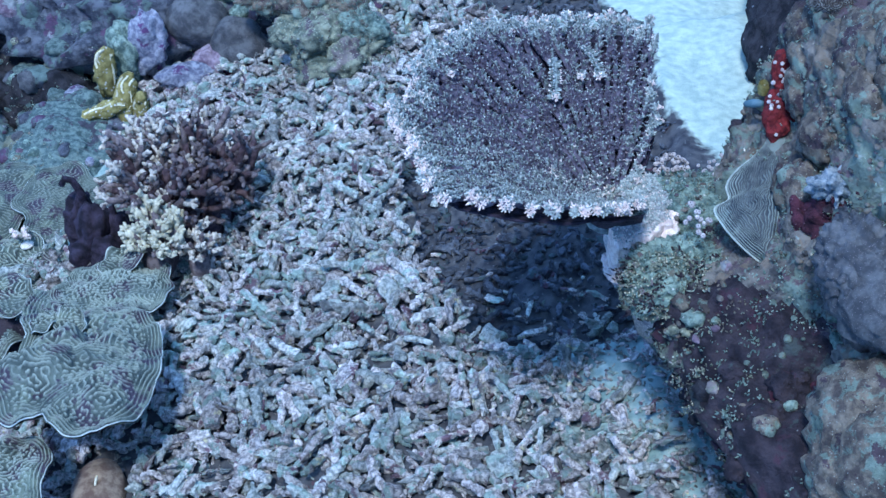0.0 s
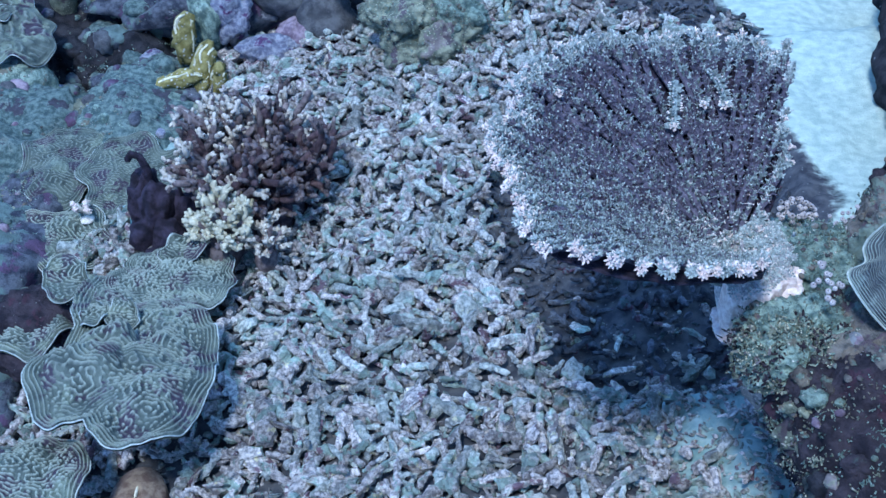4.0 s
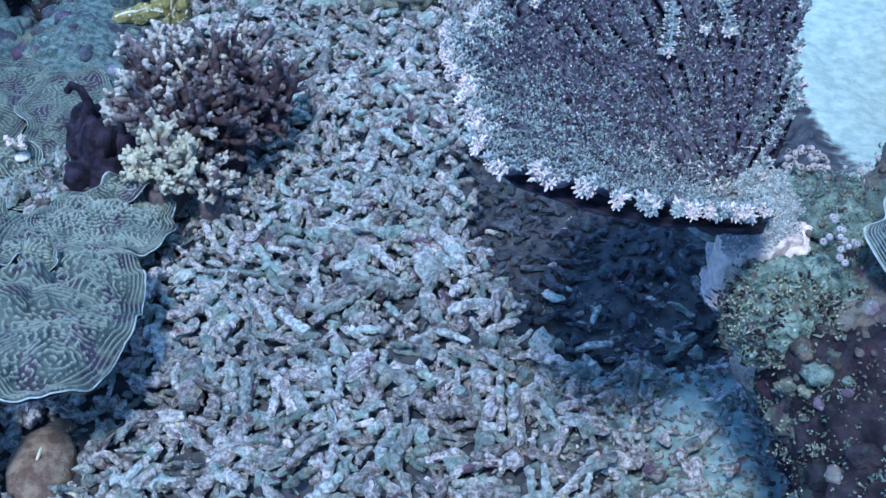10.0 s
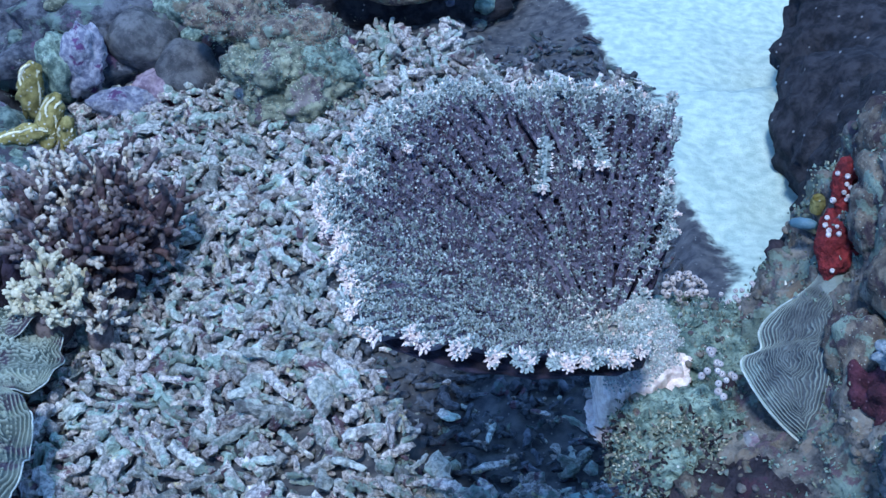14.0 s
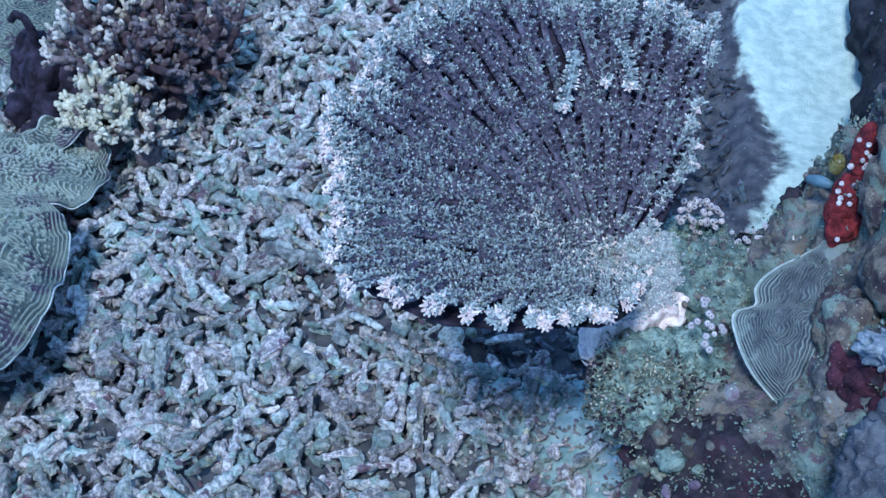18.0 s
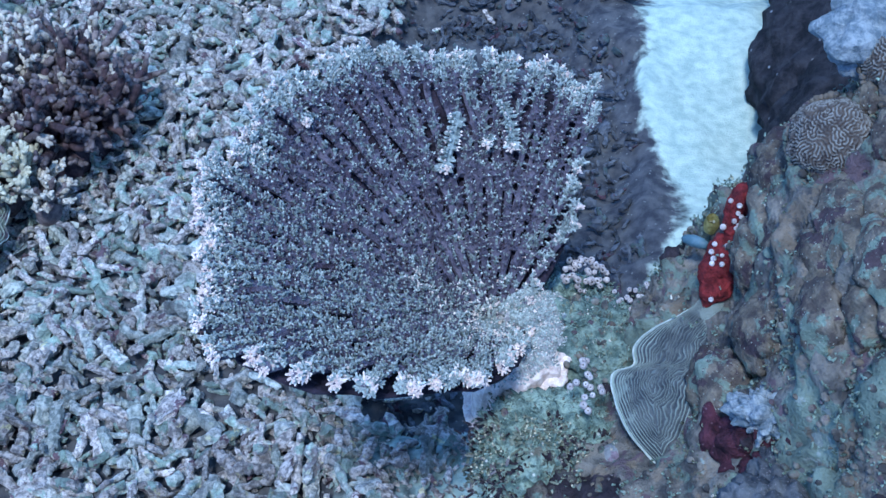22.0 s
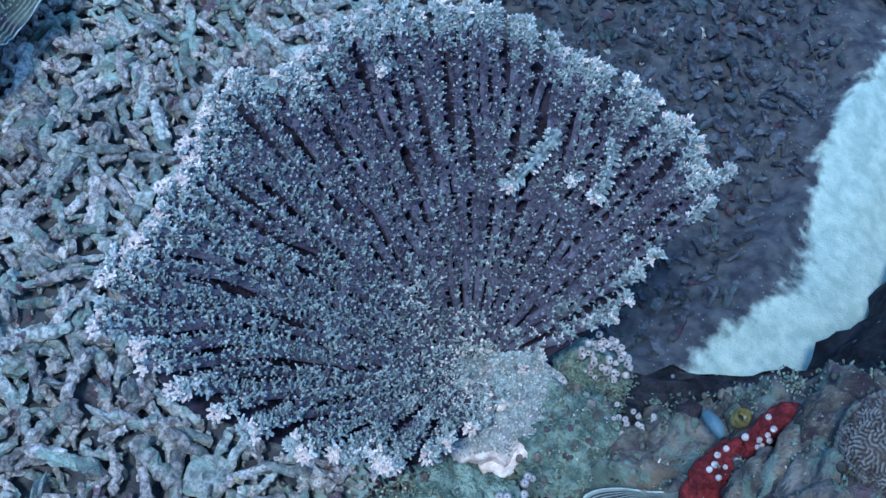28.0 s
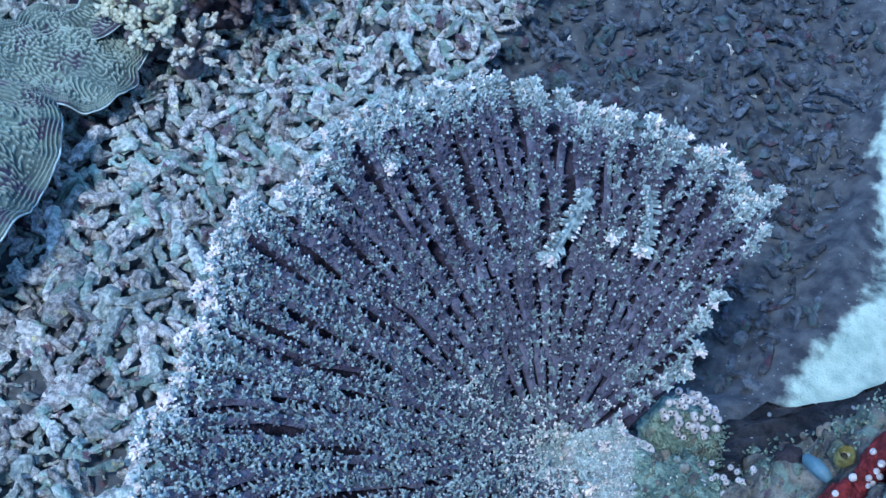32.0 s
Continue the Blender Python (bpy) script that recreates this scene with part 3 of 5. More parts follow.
        white = rng.random() < whiter * (1.0 if clump > -0.15 else 0.65)
        for c in range(rng.choice((6, 8, 10))):
            w, lean = 2.4 * c + phase, 0.10 + 0.075 * c
            h = (d + (side * math.cos(w) + lifted * (0.25 + math.sin(w))) * lean).normalized()
            branchlet(pts[-1] - d * 0.004 + side * 0.0028 * math.cos(w) + lifted * 0.0028 * math.sin(w), h, rng.uniform(0.0062, 0.0090) * (1 - 0.03 * c), rng.uniform(0.0025, 0.0033),
                      2 if white and c < 6 else 3, 2 if white or rng.random() < 0.3 else 3, 4)
        put(s.build("branch", [M_RIB, M_NUB, M_RIM, M_NUB_PALE]), root)
    # side branches that stand up over the plate, feathered on both sides, with a white end
    for line, stout in (([(0.000, 0.132), (-0.002, 0.112), (-0.003, 0.090), (-0.006, 0.064), (-0.008, 0.050)], 1.4), ([(0.050, 0.164), (0.060, 0.148), (0.069, 0.130), (0.073, 0.112), (0.073, 0.102)], 1.25), ([(0.046, 0.118), (0.043, 0.106), (0.042, 0.100)], 0.9), ([(-0.176, 0.052), (-0.181, 0.038), (-0.182, 0.030)], 0.9)):
        s = Soup()
        pts = [Vector((x, y, table_z(x, y) + 0.012 + 0.012 * i / len(line))) for i, (x, y) in enumerate(line)]
        s.tube(pts, [0.0034 * stout] * len(pts), 6, 2)
        for i in range(len(pts) - 1):
            d = (pts[i + 1] - pts[i]).normalized()
            side = d.cross(up).normalized()
            for c in range(24):
                sgn = (-1, 1, 0.2)[c % 3]
                out = (side * sgn + up * rng.uniform(0.25, 0.9) + d * rng.uniform(0.3, 0.8)).normalized()
                s.cup(pts[i].lerp(pts[i + 1], rng.random()) + out * 0.002, out, rng.uniform(0.0012, 0.0018) * stout, rng.uniform(0.006, 0.0105) * stout, 0 if i > 2 else 2, 0 if rng.random() < 0.75 else 1)
        for _ in range(30):
            out = Vector((rng.gauss(0, 1), rng.gauss(0, 1), rng.gauss(0.4, 1))).normalized()
            s.cup(pts[-1] + out * 0.003, out, 0.0021, rng.uniform(0.003, 0.006), 1, 1)
        put(s.build("raised_branch", [M_NUB_PALE, M_RIM, M_NUB], label="pale feathered side branch with a white end"), root)
    s = Soup()
    for _ in range(240):
        p = TABLE_C + Vector((rng.gauss(0.004, 0.020), rng.gauss(-0.004, 0.020), 0))
        p.z = table_z(p.x, p.y) - 0.004
        d = Vector((rng.gauss(0, 0.45), rng.gauss(0, 0.45), 1)).normalized()
        s.cup(p, d, 0.0030, rng.uniform(0.010, 0.018), 0, 1 if rng.random() < 0.4 else 0)
        for _ in range(4):
            w = rng.uniform(0, 6.28)
            s.cup(p + d * rng.uniform(0.003, 0.010), (math.cos(w), math.sin(w), 0.8), 0.0014, 0.0042, 2 if rng.random() < 0.5 else 0, 1 if rng.random() < 0.3 else 0)
    s.add(*lump_mesh((TABLE_C.x, TABLE_C.y, -0.160), (0.045, 0.045, 0.022), 0.2, 20, 3), 2)
    put(s.build("root_tuft", [M_NUB_PALE, M_RIM, M_NUB]), root)
    # crust that folds over the root
    s = Soup()
    nu, nv = 64, 32
    v = []
    for i in range(nu):
        deg = -104 + 162 * i / (nu - 1)
        a = radians(deg)
        edge = float(np.interp(deg, [-104, -97, -90, -83, -76, -62, -52, -40, -28, -19, -6, 4, 14, 31, 44, 58], [0.060, 0.086, 0.097, 0.098, 0.094, 0.106, 0.098, 0.108, 0.100, 0.104, 0.100, 0.082, 0.094, 0.098, 0.074, 0.04])) + 0.003 * math.sin(deg * 0.45)
        hang = float(np.interp(deg, [-104, -95, -83, -74, -62, -40, -19, 8, 31, 58], [0.085, 0.105, 0.108, 0.080, 0.050, 0.024, 0.012, 0.014, 0.028, 0.03]))
        for j in range(nv):
            q = j / (nv - 1)
            r = edge * min(1.0, 0.15 + 0.85 * (q / 0.72)) + 0.012 * max(0.0, q - 0.72)
            x, y = TABLE_C.x + r * math.cos(a), TABLE_C.y + r * math.sin(a)
            z = -0.124 + 0.016 * math.sin(min(q / 0.72, 1) * 2.2) - hang * max(0.0, (q - 0.50) / 0.50) ** 1.2
            v.append(Vector((x, y, z + 0.006 * fbm((x, y, z), 45, 3))))
    f = [(i * nv + j, i * nv + j + 1, (i + 1) * nv + j + 1, (i + 1) * nv + j) for i in range(nu - 1) for j in range(nv - 1)]
    normals = {}
    for a, b, c, d in f:
        normals[a] = (v[b] - v[a]).cross(v[d] - v[a]).normalized()
    k = len(v)
    v += [q - Vector((0, 0, 0.010)) for q in v]
    f += [(k + a, k + d, k + c, k + b) for a, b, c, d in f]
    f += [(i * nv + nv - 1, k + i * nv + nv - 1, k + (i + 1) * nv + nv - 1, (i + 1) * nv + nv - 1) for i in range(nu - 1)]
    top = (nu - 1) * (nv - 1)
    s.add(v, [q for k2, q in enumerate(f) if k2 >= top or k2 % (nv - 1) < nv - 12], 0)
    s.add(v, [q for k2, q in enumerate(f) if k2 < top and k2 % (nv - 1) >= nv - 12], 1)
    for _ in range(3600):
        i, j = rng.randrange(nu - 1), rng.randrange(2, nv - 11)
        n2 = normals[i * nv + j]
        n2 = n2 if n2.z > 0 else -n2
        p = v[i * nv + j].lerp(v[(i + 1) * nv + j + 1], rng.random())
        s.cup(p - n2 * 0.0008, n2 + Vector((rng.gauss(0, 0.2), rng.gauss(0, 0.2), 0.3)), rng.uniform(0.0011, 0.0018), rng.uniform(0.0022, 0.0048), 2, 1 if rng.random() < 0.05 + 0.15 * j / nv else 2)
    for i in range(nu - 1):
        for q in (0.0, 0.5):
            p = v[i * nv + nv - 1].lerp(v[(i + 1) * nv + nv - 1], q)
            s.add(*lump_mesh(p + Vector((0, 0, 0.002)), (0.0085, 0.0085, 0.0050), 0.35, 60, 2), 1)
    put(s.build("encrusting_lobe", [M_BASE, M_RIM, M_NUB_PALE], label="white-edged crust folding over the root"), root)


build_table_coral()


# ---- branching and foliose corals on the rubble ----
def branching_coral(name, centre, radius, height, stems, label, mats, thick=0.007, seed=1, flare=1.0, pale_side=None, blunt=0.5, open_middle=0.0):
    """A bush of forked, knob-ended fingers, pale all round or only on the side that pale_side names; open_middle shortens the inner ones."""
    rng = random.Random(seed)
    root = thing(name, label, "coral", at=centre)
    c = Vector(centre)
    for k in range(stems):
        s = Soup()
        a = 2 * math.pi * (k * 0.618 % 1.0) + rng.uniform(-0.2, 0.2)
        lean = math.sqrt((k + 0.5) / stems)
        d = Vector((math.cos(a) * lean * flare, math.sin(a) * lean * flare, 1.05 - 0.72 * lean)).normalized()
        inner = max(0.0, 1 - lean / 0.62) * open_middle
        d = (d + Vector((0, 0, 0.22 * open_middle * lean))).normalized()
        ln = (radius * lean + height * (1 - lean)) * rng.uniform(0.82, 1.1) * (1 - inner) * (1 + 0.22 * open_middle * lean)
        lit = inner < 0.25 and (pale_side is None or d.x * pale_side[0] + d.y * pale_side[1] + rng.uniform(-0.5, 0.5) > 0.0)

        def grow(p, d, ln, r, depth):
            bend = Vector((rng.gauss(0, 0.14), rng.gauss(0, 0.14), rng.uniform(0.0, 0.22)))
            mid, end = p + d * ln * 0.5, p + (d + bend).normalized() * ln
            last = depth == 0
            if last:
                near = p.lerp(mid, 0.8)
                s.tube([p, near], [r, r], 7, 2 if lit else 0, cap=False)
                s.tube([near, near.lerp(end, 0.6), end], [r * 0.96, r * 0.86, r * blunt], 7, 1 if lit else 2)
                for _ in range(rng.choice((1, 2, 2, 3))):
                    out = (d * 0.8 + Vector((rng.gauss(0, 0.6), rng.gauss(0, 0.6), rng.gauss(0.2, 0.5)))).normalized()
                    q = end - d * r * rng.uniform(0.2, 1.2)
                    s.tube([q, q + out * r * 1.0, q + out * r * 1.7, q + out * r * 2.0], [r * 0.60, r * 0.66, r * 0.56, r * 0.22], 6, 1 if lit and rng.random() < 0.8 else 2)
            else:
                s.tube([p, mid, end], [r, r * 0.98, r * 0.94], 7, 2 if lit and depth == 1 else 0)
            for _ in range(6 if last else 4):
                w = rng.uniform(0, 6.28)
                q = p.lerp(end, rng.uniform(0.1, 0.9))
                out = Vector((math.cos(w), math.sin(w), rng.uniform(-0.2, 0.6)))
                s.nub(q + out * r * 0.75, out + d * 0.6, r * 0.26, r * 0.42, 1 if last and lit and rng.random() < 0.3 else 2 if lit and last else 0)
            if depth > 0:
                for _ in range(rng.choice((2, 2, 3))):
                    w = Vector((rng.gauss(0, 0.6), rng.gauss(0, 0.6), rng.gauss(0.15, 0.4)))
                    grow(mid.lerp(end, rng.random()), (d + w).normalized(), ln * rng.uniform(0.36, 0.56), r * 0.86, depth - 1)

        grow(c + Vector((d.x, d.y, 0)) * radius * 0.12, d, ln * 0.62, thick, 2)
        put(s.build("branch", mats, smooth=True), root)
    # the holdfast in the middle
    v, f = lump_mesh(c - Vector((0, 0, 0.03)), (radius * 0.50, radius * 0.50, height * 0.36), 0.4, 12, 3)
    put(mesh("holdfast", v, f, mats[0], smooth=True), root)
    return root


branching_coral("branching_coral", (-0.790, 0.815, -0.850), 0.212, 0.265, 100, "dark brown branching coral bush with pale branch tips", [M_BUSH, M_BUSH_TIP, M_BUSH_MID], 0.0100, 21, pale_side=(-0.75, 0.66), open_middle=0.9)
branching_coral("branching_coral", (-0.825, 0.600, -0.800), 0.092, 0.160, 26, "small cream branching coral beside the dark bush", [M_BUSH_MID, M_CREAM, M_CREAM], 0.0088, 22, blunt=0.7, open_middle=0.2)
branching_coral("branching_coral", (-0.735, 0.585, -0.815), 0.060, 0.10, 12, "low pale broken branching coral at the foot of the bush", [M_BUSH_MID, M_BUSH_TIP, M_PALE], 0.0072, 23)


def foliose_plate(centre, reach, normal, turn, seed, cup=0.8, ridge=0.0066, depth=0.0034, wave=0.10, bumps=(), outline=None, cell=0.0015, pale=1.0):
    """A lobed leaf of coral with fine ridges that follow the edge and wander inside: surface, ridge height and pale edge."""
    rng = random.Random(seed)
    z = Vector(normal).normalized()
    x = Vector((1, 0, 0))
    x = (x - z * x.dot(z)).normalized()
    y = z.cross(x)
    c = Vector(centre)
    lobes = [(rng.uniform(0.05, wave), k, rng.uniform(0, 6.28)) for k in (2, 3, 5, 8)]
    ws = np.linspace(-math.pi, math.pi, 721)
    if outline:
        full = np.interp(np.degrees(ws), [q[0] for q in outline], [q[1] for q in outline], period=360) * (1 + 0.02 * np.sin(11 * ws))
    else:
        full = reach[0] * reach[1] / np.hypot(reach[1] * np.cos(ws - turn), reach[0] * np.sin(ws - turn))
        full = full * (1 + sum(h * np.sin(k * ws + ph) / (1 + 0.25 * k) * 2 for h, k, ph in lobes))
    us = np.arange((full * np.cos(ws)).min() - 2 * cell, (full * np.cos(ws)).max() + 2 * cell, cell)
    vs = np.arange((full * np.sin(ws)).min() - 2 * cell, (full * np.sin(ws)).max() + 2 * cell, cell)
    U, V = np.meshgrid(us, vs)
    edge_r = np.interp(np.arctan2(V, U), ws, full)
    R = np.hypot(U, V)
    far = np.full(U.shape, 9.0)
    for w, r in zip(ws[::3], full[::3]):
        far = np.minimum(far, np.hypot(U - r * math.cos(w), V - r * math.sin(w)))
    lab = labyrinth(len(us), len(vs), cell, ridge, seed, 1.9)
    # the outermost ridges run along the edge
    sway = 0.0022 * np.sin(31 * U + 17 * V + seed) + 0.0016 * np.sin(57 * V - 43 * U)
    band = min(0.040, 0.20 * float(full.mean()))
    hold = np.clip((band - far) / (0.45 * band), 0, 1)
    lab = lab * (1 - hold) + np.cos(2 * math.pi * (far + sway) / ridge) * hold

    def surface(u, v, q, ridge_h):
        r2 = u * u + v * v
        h = cup * r2 + 0.030 * fbm((u, v, seed * 1.3), 8.0, 3) + 0.008 * math.sin(5 * math.atan2(v, u) + seed) * q * q
        for bu, bv, br, bh in bumps:
            h += 1.35 * bh * math.exp(-(((u - bu) ** 2 + (v - bv) ** 2) / (br * br)) ** 2)
        cut = min(1.0, max(0.45, 1.0 + 1.0 * fbm((u, v, 9.0), 18.0, 2)))
        return c + x * u + y * v + z * (h + depth * 2 * ((1 + ridge_h) / 2) ** 3 * cut), max(0.0, min(1.0, (ridge_h - 0.50) * 2.4)) * cut * pale

    inside = R <= edge_r
    use = np.zeros(U.shape, bool)
    quad = inside[:-1, :-1] | inside[1:, :-1] | inside[:-1, 1:] | inside[1:, 1:]
    use[:-1, :-1] |= quad
    use[1:, :-1] |= quad
    use[:-1, 1:] |= quad
    use[1:, 1:] |= quad
    index = -np.ones(U.shape, int)
    verts, crest = [], []
    for j, i in zip(*np.nonzero(use)):
        u, v, q = U[j, i], V[j, i], R[j, i] / edge_r[j, i]
        if q > 1:
            u, v, q = u / q, v / q, 1.0
        p, t = surface(u, v, q, lab[j, i] * min(1, far[j, i] / 0.003 + 0.3))
        index[j, i] = len(verts)
        verts.append(p)
        crest.append(t)
    f = [(index[j, i], index[j, i + 1], index[j + 1, i + 1], index[j + 1, i]) for j, i in zip(*np.nonzero(quad))]
    # the under side, coarser, and the pale rim that joins the two
    o = len(verts)
    na, nr = 120, 10
    for w in np.linspace(-math.pi, math.pi, na, endpoint=False):
        r = float(np.interp(w, ws, full))
        for k in range(nr):
            q = k / (nr - 1)
            verts.append(surface(r * q * math.cos(w), r * q * math.sin(w), q, 0)[0] - z * (0.007 + 0.03 * (1 - q)))
    for a in range(na):
        b = (a + 1) % na
        f += [(o + a * nr + k, o + b * nr + k, o + b * nr + k + 1, o + a * nr + k + 1) for k in range(nr - 1)]
    line = [surface(r * math.cos(w), r * math.sin(w), 1.0, 0.3)[0] - z * 0.0025 for w, r in zip(ws[::2], full[::2])]
    ring = Soup()
    ring.tube(line + line[:1], [0.0016] * (len(line) + 1), 6, 0, cap=False)
    return verts, f, crest + [0.0] * (len(verts) - o), ring


def foliose_coral(centre, leaves, label, group="foliose corals"):
    root = thing("foliose_coral", label, "coral", group, at=centre)
    for k, (c, reach, normal, turn, seed, kw) in enumerate(leaves):
        v, f, crest, ring = foliose_plate(c, reach, normal, turn, seed, **kw)
        leaf = put(mesh("leaf", v, f, M_LEAF, smooth=True), root)
        leaf.data.attributes.new("crest", "FLOAT", "POINT").data.foreach_set("value", crest)
        put(ring.build("pale_edge", M_LEAF_EDGE), leaf)
    return root


MAIN_LEAF = [(-177, 0.154), (-148, 0.202), (-130, 0.214), (-112, 0.211), (-102, 0.200), (-95, 0.232), (-84, 0.259), (-69, 0.263), (-53, 0.231), (-30, 0.180), (11, 0.151), (40, 0.175), (59, 0.212), (76, 0.245), (86, 0.30), (97, 0.371), (105, 0.425), (117, 0.380), (129, 0.272), (141, 0.175)]
WING_LEAF = [(-165, 0.20), (-140, 0.20), (-115, 0.16), (-88, 0.121), (-68, 0.113), (-34, 0.083), (26, 0.069), (89, 0.123), (108, 0.15), (132, 0.15), (165, 0.17), (180, 0.16)]
foliose_coral((-0.90, 0.10, -0.86), [
    ((-0.907, 0.126, -0.672), (0.160, 0.205), (0.0, 0.30, 1), 0.1, 3, dict(cup=-0.28, ridge=0.0074, pale=0.8, outline=MAIN_LEAF, bumps=((-0.035, 0.04, 0.030, 0.028), (-0.085, 0.03, 0.026, 0.030), (-0.055, -0.05, 0.040, 0.022), (0.03, -0.01, 0.040, 0.018), (0.06, 0.06, 0.035, 0.014), (-0.11, -0.06, 0.03, 0.022), (0.0, 0.16, 0.035, 0.018), (0.07, -0.13, 0.05, 0.012)))),
    ((-0.857, 0.488, -0.800), (0.078, 0.062), (0.0, 0.28, 1), 0.3, 4, dict(cup=-0.4, ridge=0.0058, outline=WING_LEAF)),
    ((-0.900, 0.560, -0.800), (0.066, 0.036), (0.0, -0.25, 1), 0.6, 14, dict(cup=0.0, ridge=0.0058, wave=0.03)),
    ((-0.955, 0.245, -0.690), (0.032, 0.034), (0.1, -0.2, 1), 0.0, 16, dict(cup=-5.0, ridge=0.0055, wave=0.06)),
    ((-1.010, 0.250, -0.690), (0.030, 0.032), (-0.1, -0.2, 1), 0.0, 17, dict(cup=-5.0, ridge=0.0055, wave=0.06)),
    ((-1.125, 0.425, -0.775), (0.048, 0.060), (0.1, -0.2, 1), 0.3, 18, dict(cup=-1.0, ridge=0.0064, wave=0.06)),
], "teal-grey foliose coral with fine wavy ridges and a pale edge")
foliose_coral((-1.03, -0.13, -0.85), [((-1.055, -0.160, -0.715), (0.150, 0.110), (-0.1, 0.1, 1), 1.2, 6, dict(cup=-0.5, wave=0.05))], "smooth grey-green foliose coral leaf low on the slope")
foliose_coral((-1.14, 0.30, -0.95), [((-1.16, 0.40, -0.83), (0.14, 0.10), (-0.1, 0.0, 1), 0.7, 7, dict(cup=-2.0, wave=0.10))], "weathered foliose coral with rounded teal-grey folds")
foliose_coral((-1.25, 0.75, -1.10), [((-1.27, 0.78, -1.00), (0.13, 0.11), (0.0, -0.1, 1), 0.2, 9, dict(cup=-0.9, wave=0.10)), ((-1.13, 1.04, -1.015), (0.17, 0.14), (0.05, -0.1, 1), 0.9, 10, dict(cup=-0.6, wave=0.10, depth=0.0018, pale=0.5)), ((-1.33, 1.10, -1.03), (0.15, 0.12), (0.0, -0.12, 1), 0.4, 12, dict(cup=-0.7, wave=0.09, depth=0.0016, pale=0.45))], "flat teal foliose coral shelf beyond the bush")

lump("dark_mound", (-1.185, 0.385, -0.905), (0.165, 0.105, 0.078), M_UNDER, "dark maroon-brown mound between the leaf corals", "coral", amp=0.3, freq=10, level=5, knob=0.15, knob_freq=50)
# tan mushroom coral under the big leaf: an oval dome with a slit and fine spokes
mush = thing("mushroom_coral", "tan oval mushroom coral with a central slit, under the leaf coral", "coral", at=(-0.878, -0.072, -0.85))
v, f = [], []
na, nr = 120, 20
for i in range(na):
    w = 2 * math.pi * i / na
    for j in range(nr):
        q = j / (nr - 1)
        h = 0.030 * (1 - q * q) + (0.0012 if i % 2 else 0) * (0.3 + q) - 0.012 * math.exp(-(q / 0.12) ** 2)
        v.append((-0.878 + 0.054 * q * math.cos(w), -0.072 + 0.080 * q * math.sin(w), -0.846 + h - 0.02 * (q > 0.98)))
f = [(i * nr + j, i * nr + j + 1, (i + 1) % na * nr + j + 1, (i + 1) % na * nr + j) for i in range(na) for j in range(nr - 1)]
put(mesh("cap", v, f, M_CUP, smooth=True), mush)
s = Soup()
s.tube([(-0.878, -0.100, -0.822), (-0.877, -0.072, -0.819), (-0.878, -0.044, -0.822)], [0.0015, 0.003, 0.0015], 6)
put(s.build("mouth_slit", M_YELLOW_PALE), mush)

# black sponge in the hollow beside the bush
root = thing("black_sponge", "black sponge mass with a curled finger, in a hollow", "sponge", at=(-1.02, 0.76, -1.02))
for c, r in (((-1.02, 0.77, -0.97), (0.060, 0.085, 0.105)), ((-0.985, 0.70, -0.985), (0.055, 0.06, 0.085)), ((-1.055, 0.85, -0.945), (0.045, 0.06, 0.10)), ((-0.96, 0.80, -0.95), (0.04, 0.05, 0.09))):
    v, f = lump_mesh(c, r, 0.6, 13, 4, knob=0.25, knob_freq=40)
    put(mesh("lobe", v, f, M_BLACK, smooth=True), root)
s = Soup()
s.tube([(-1.045, 0.85, -0.88), (-1.052, 0.855, -0.835), (-1.066, 0.86, -0.806), (-1.084, 0.86, -0.800), (-1.094, 0.855, -0.815)], [0.016, 0.010, 0.009, 0.010, 0.008], 8)
put(s.build("finger", M_BLACK, smooth=True), root)
s = Soup()
s.tube([(-0.965, 0.79, -0.90), (-0.967, 0.80, -0.850), (-0.976, 0.805, -0.815), (-0.983, 0.81, -0.805)], [0.014, 0.008, 0.007, 0.005], 8)
put(s.build("finger", M_BLACK, smooth=True), root)

# loose pale pieces on the leaf coral
branching_coral("coral_fragment", (-1.21, 0.84, -0.965), 0.035, 0.02, 5, "small white broken coral piece lying on the shelf", [M_PALE, M_RIM, M_PALE], 0.007, 31)


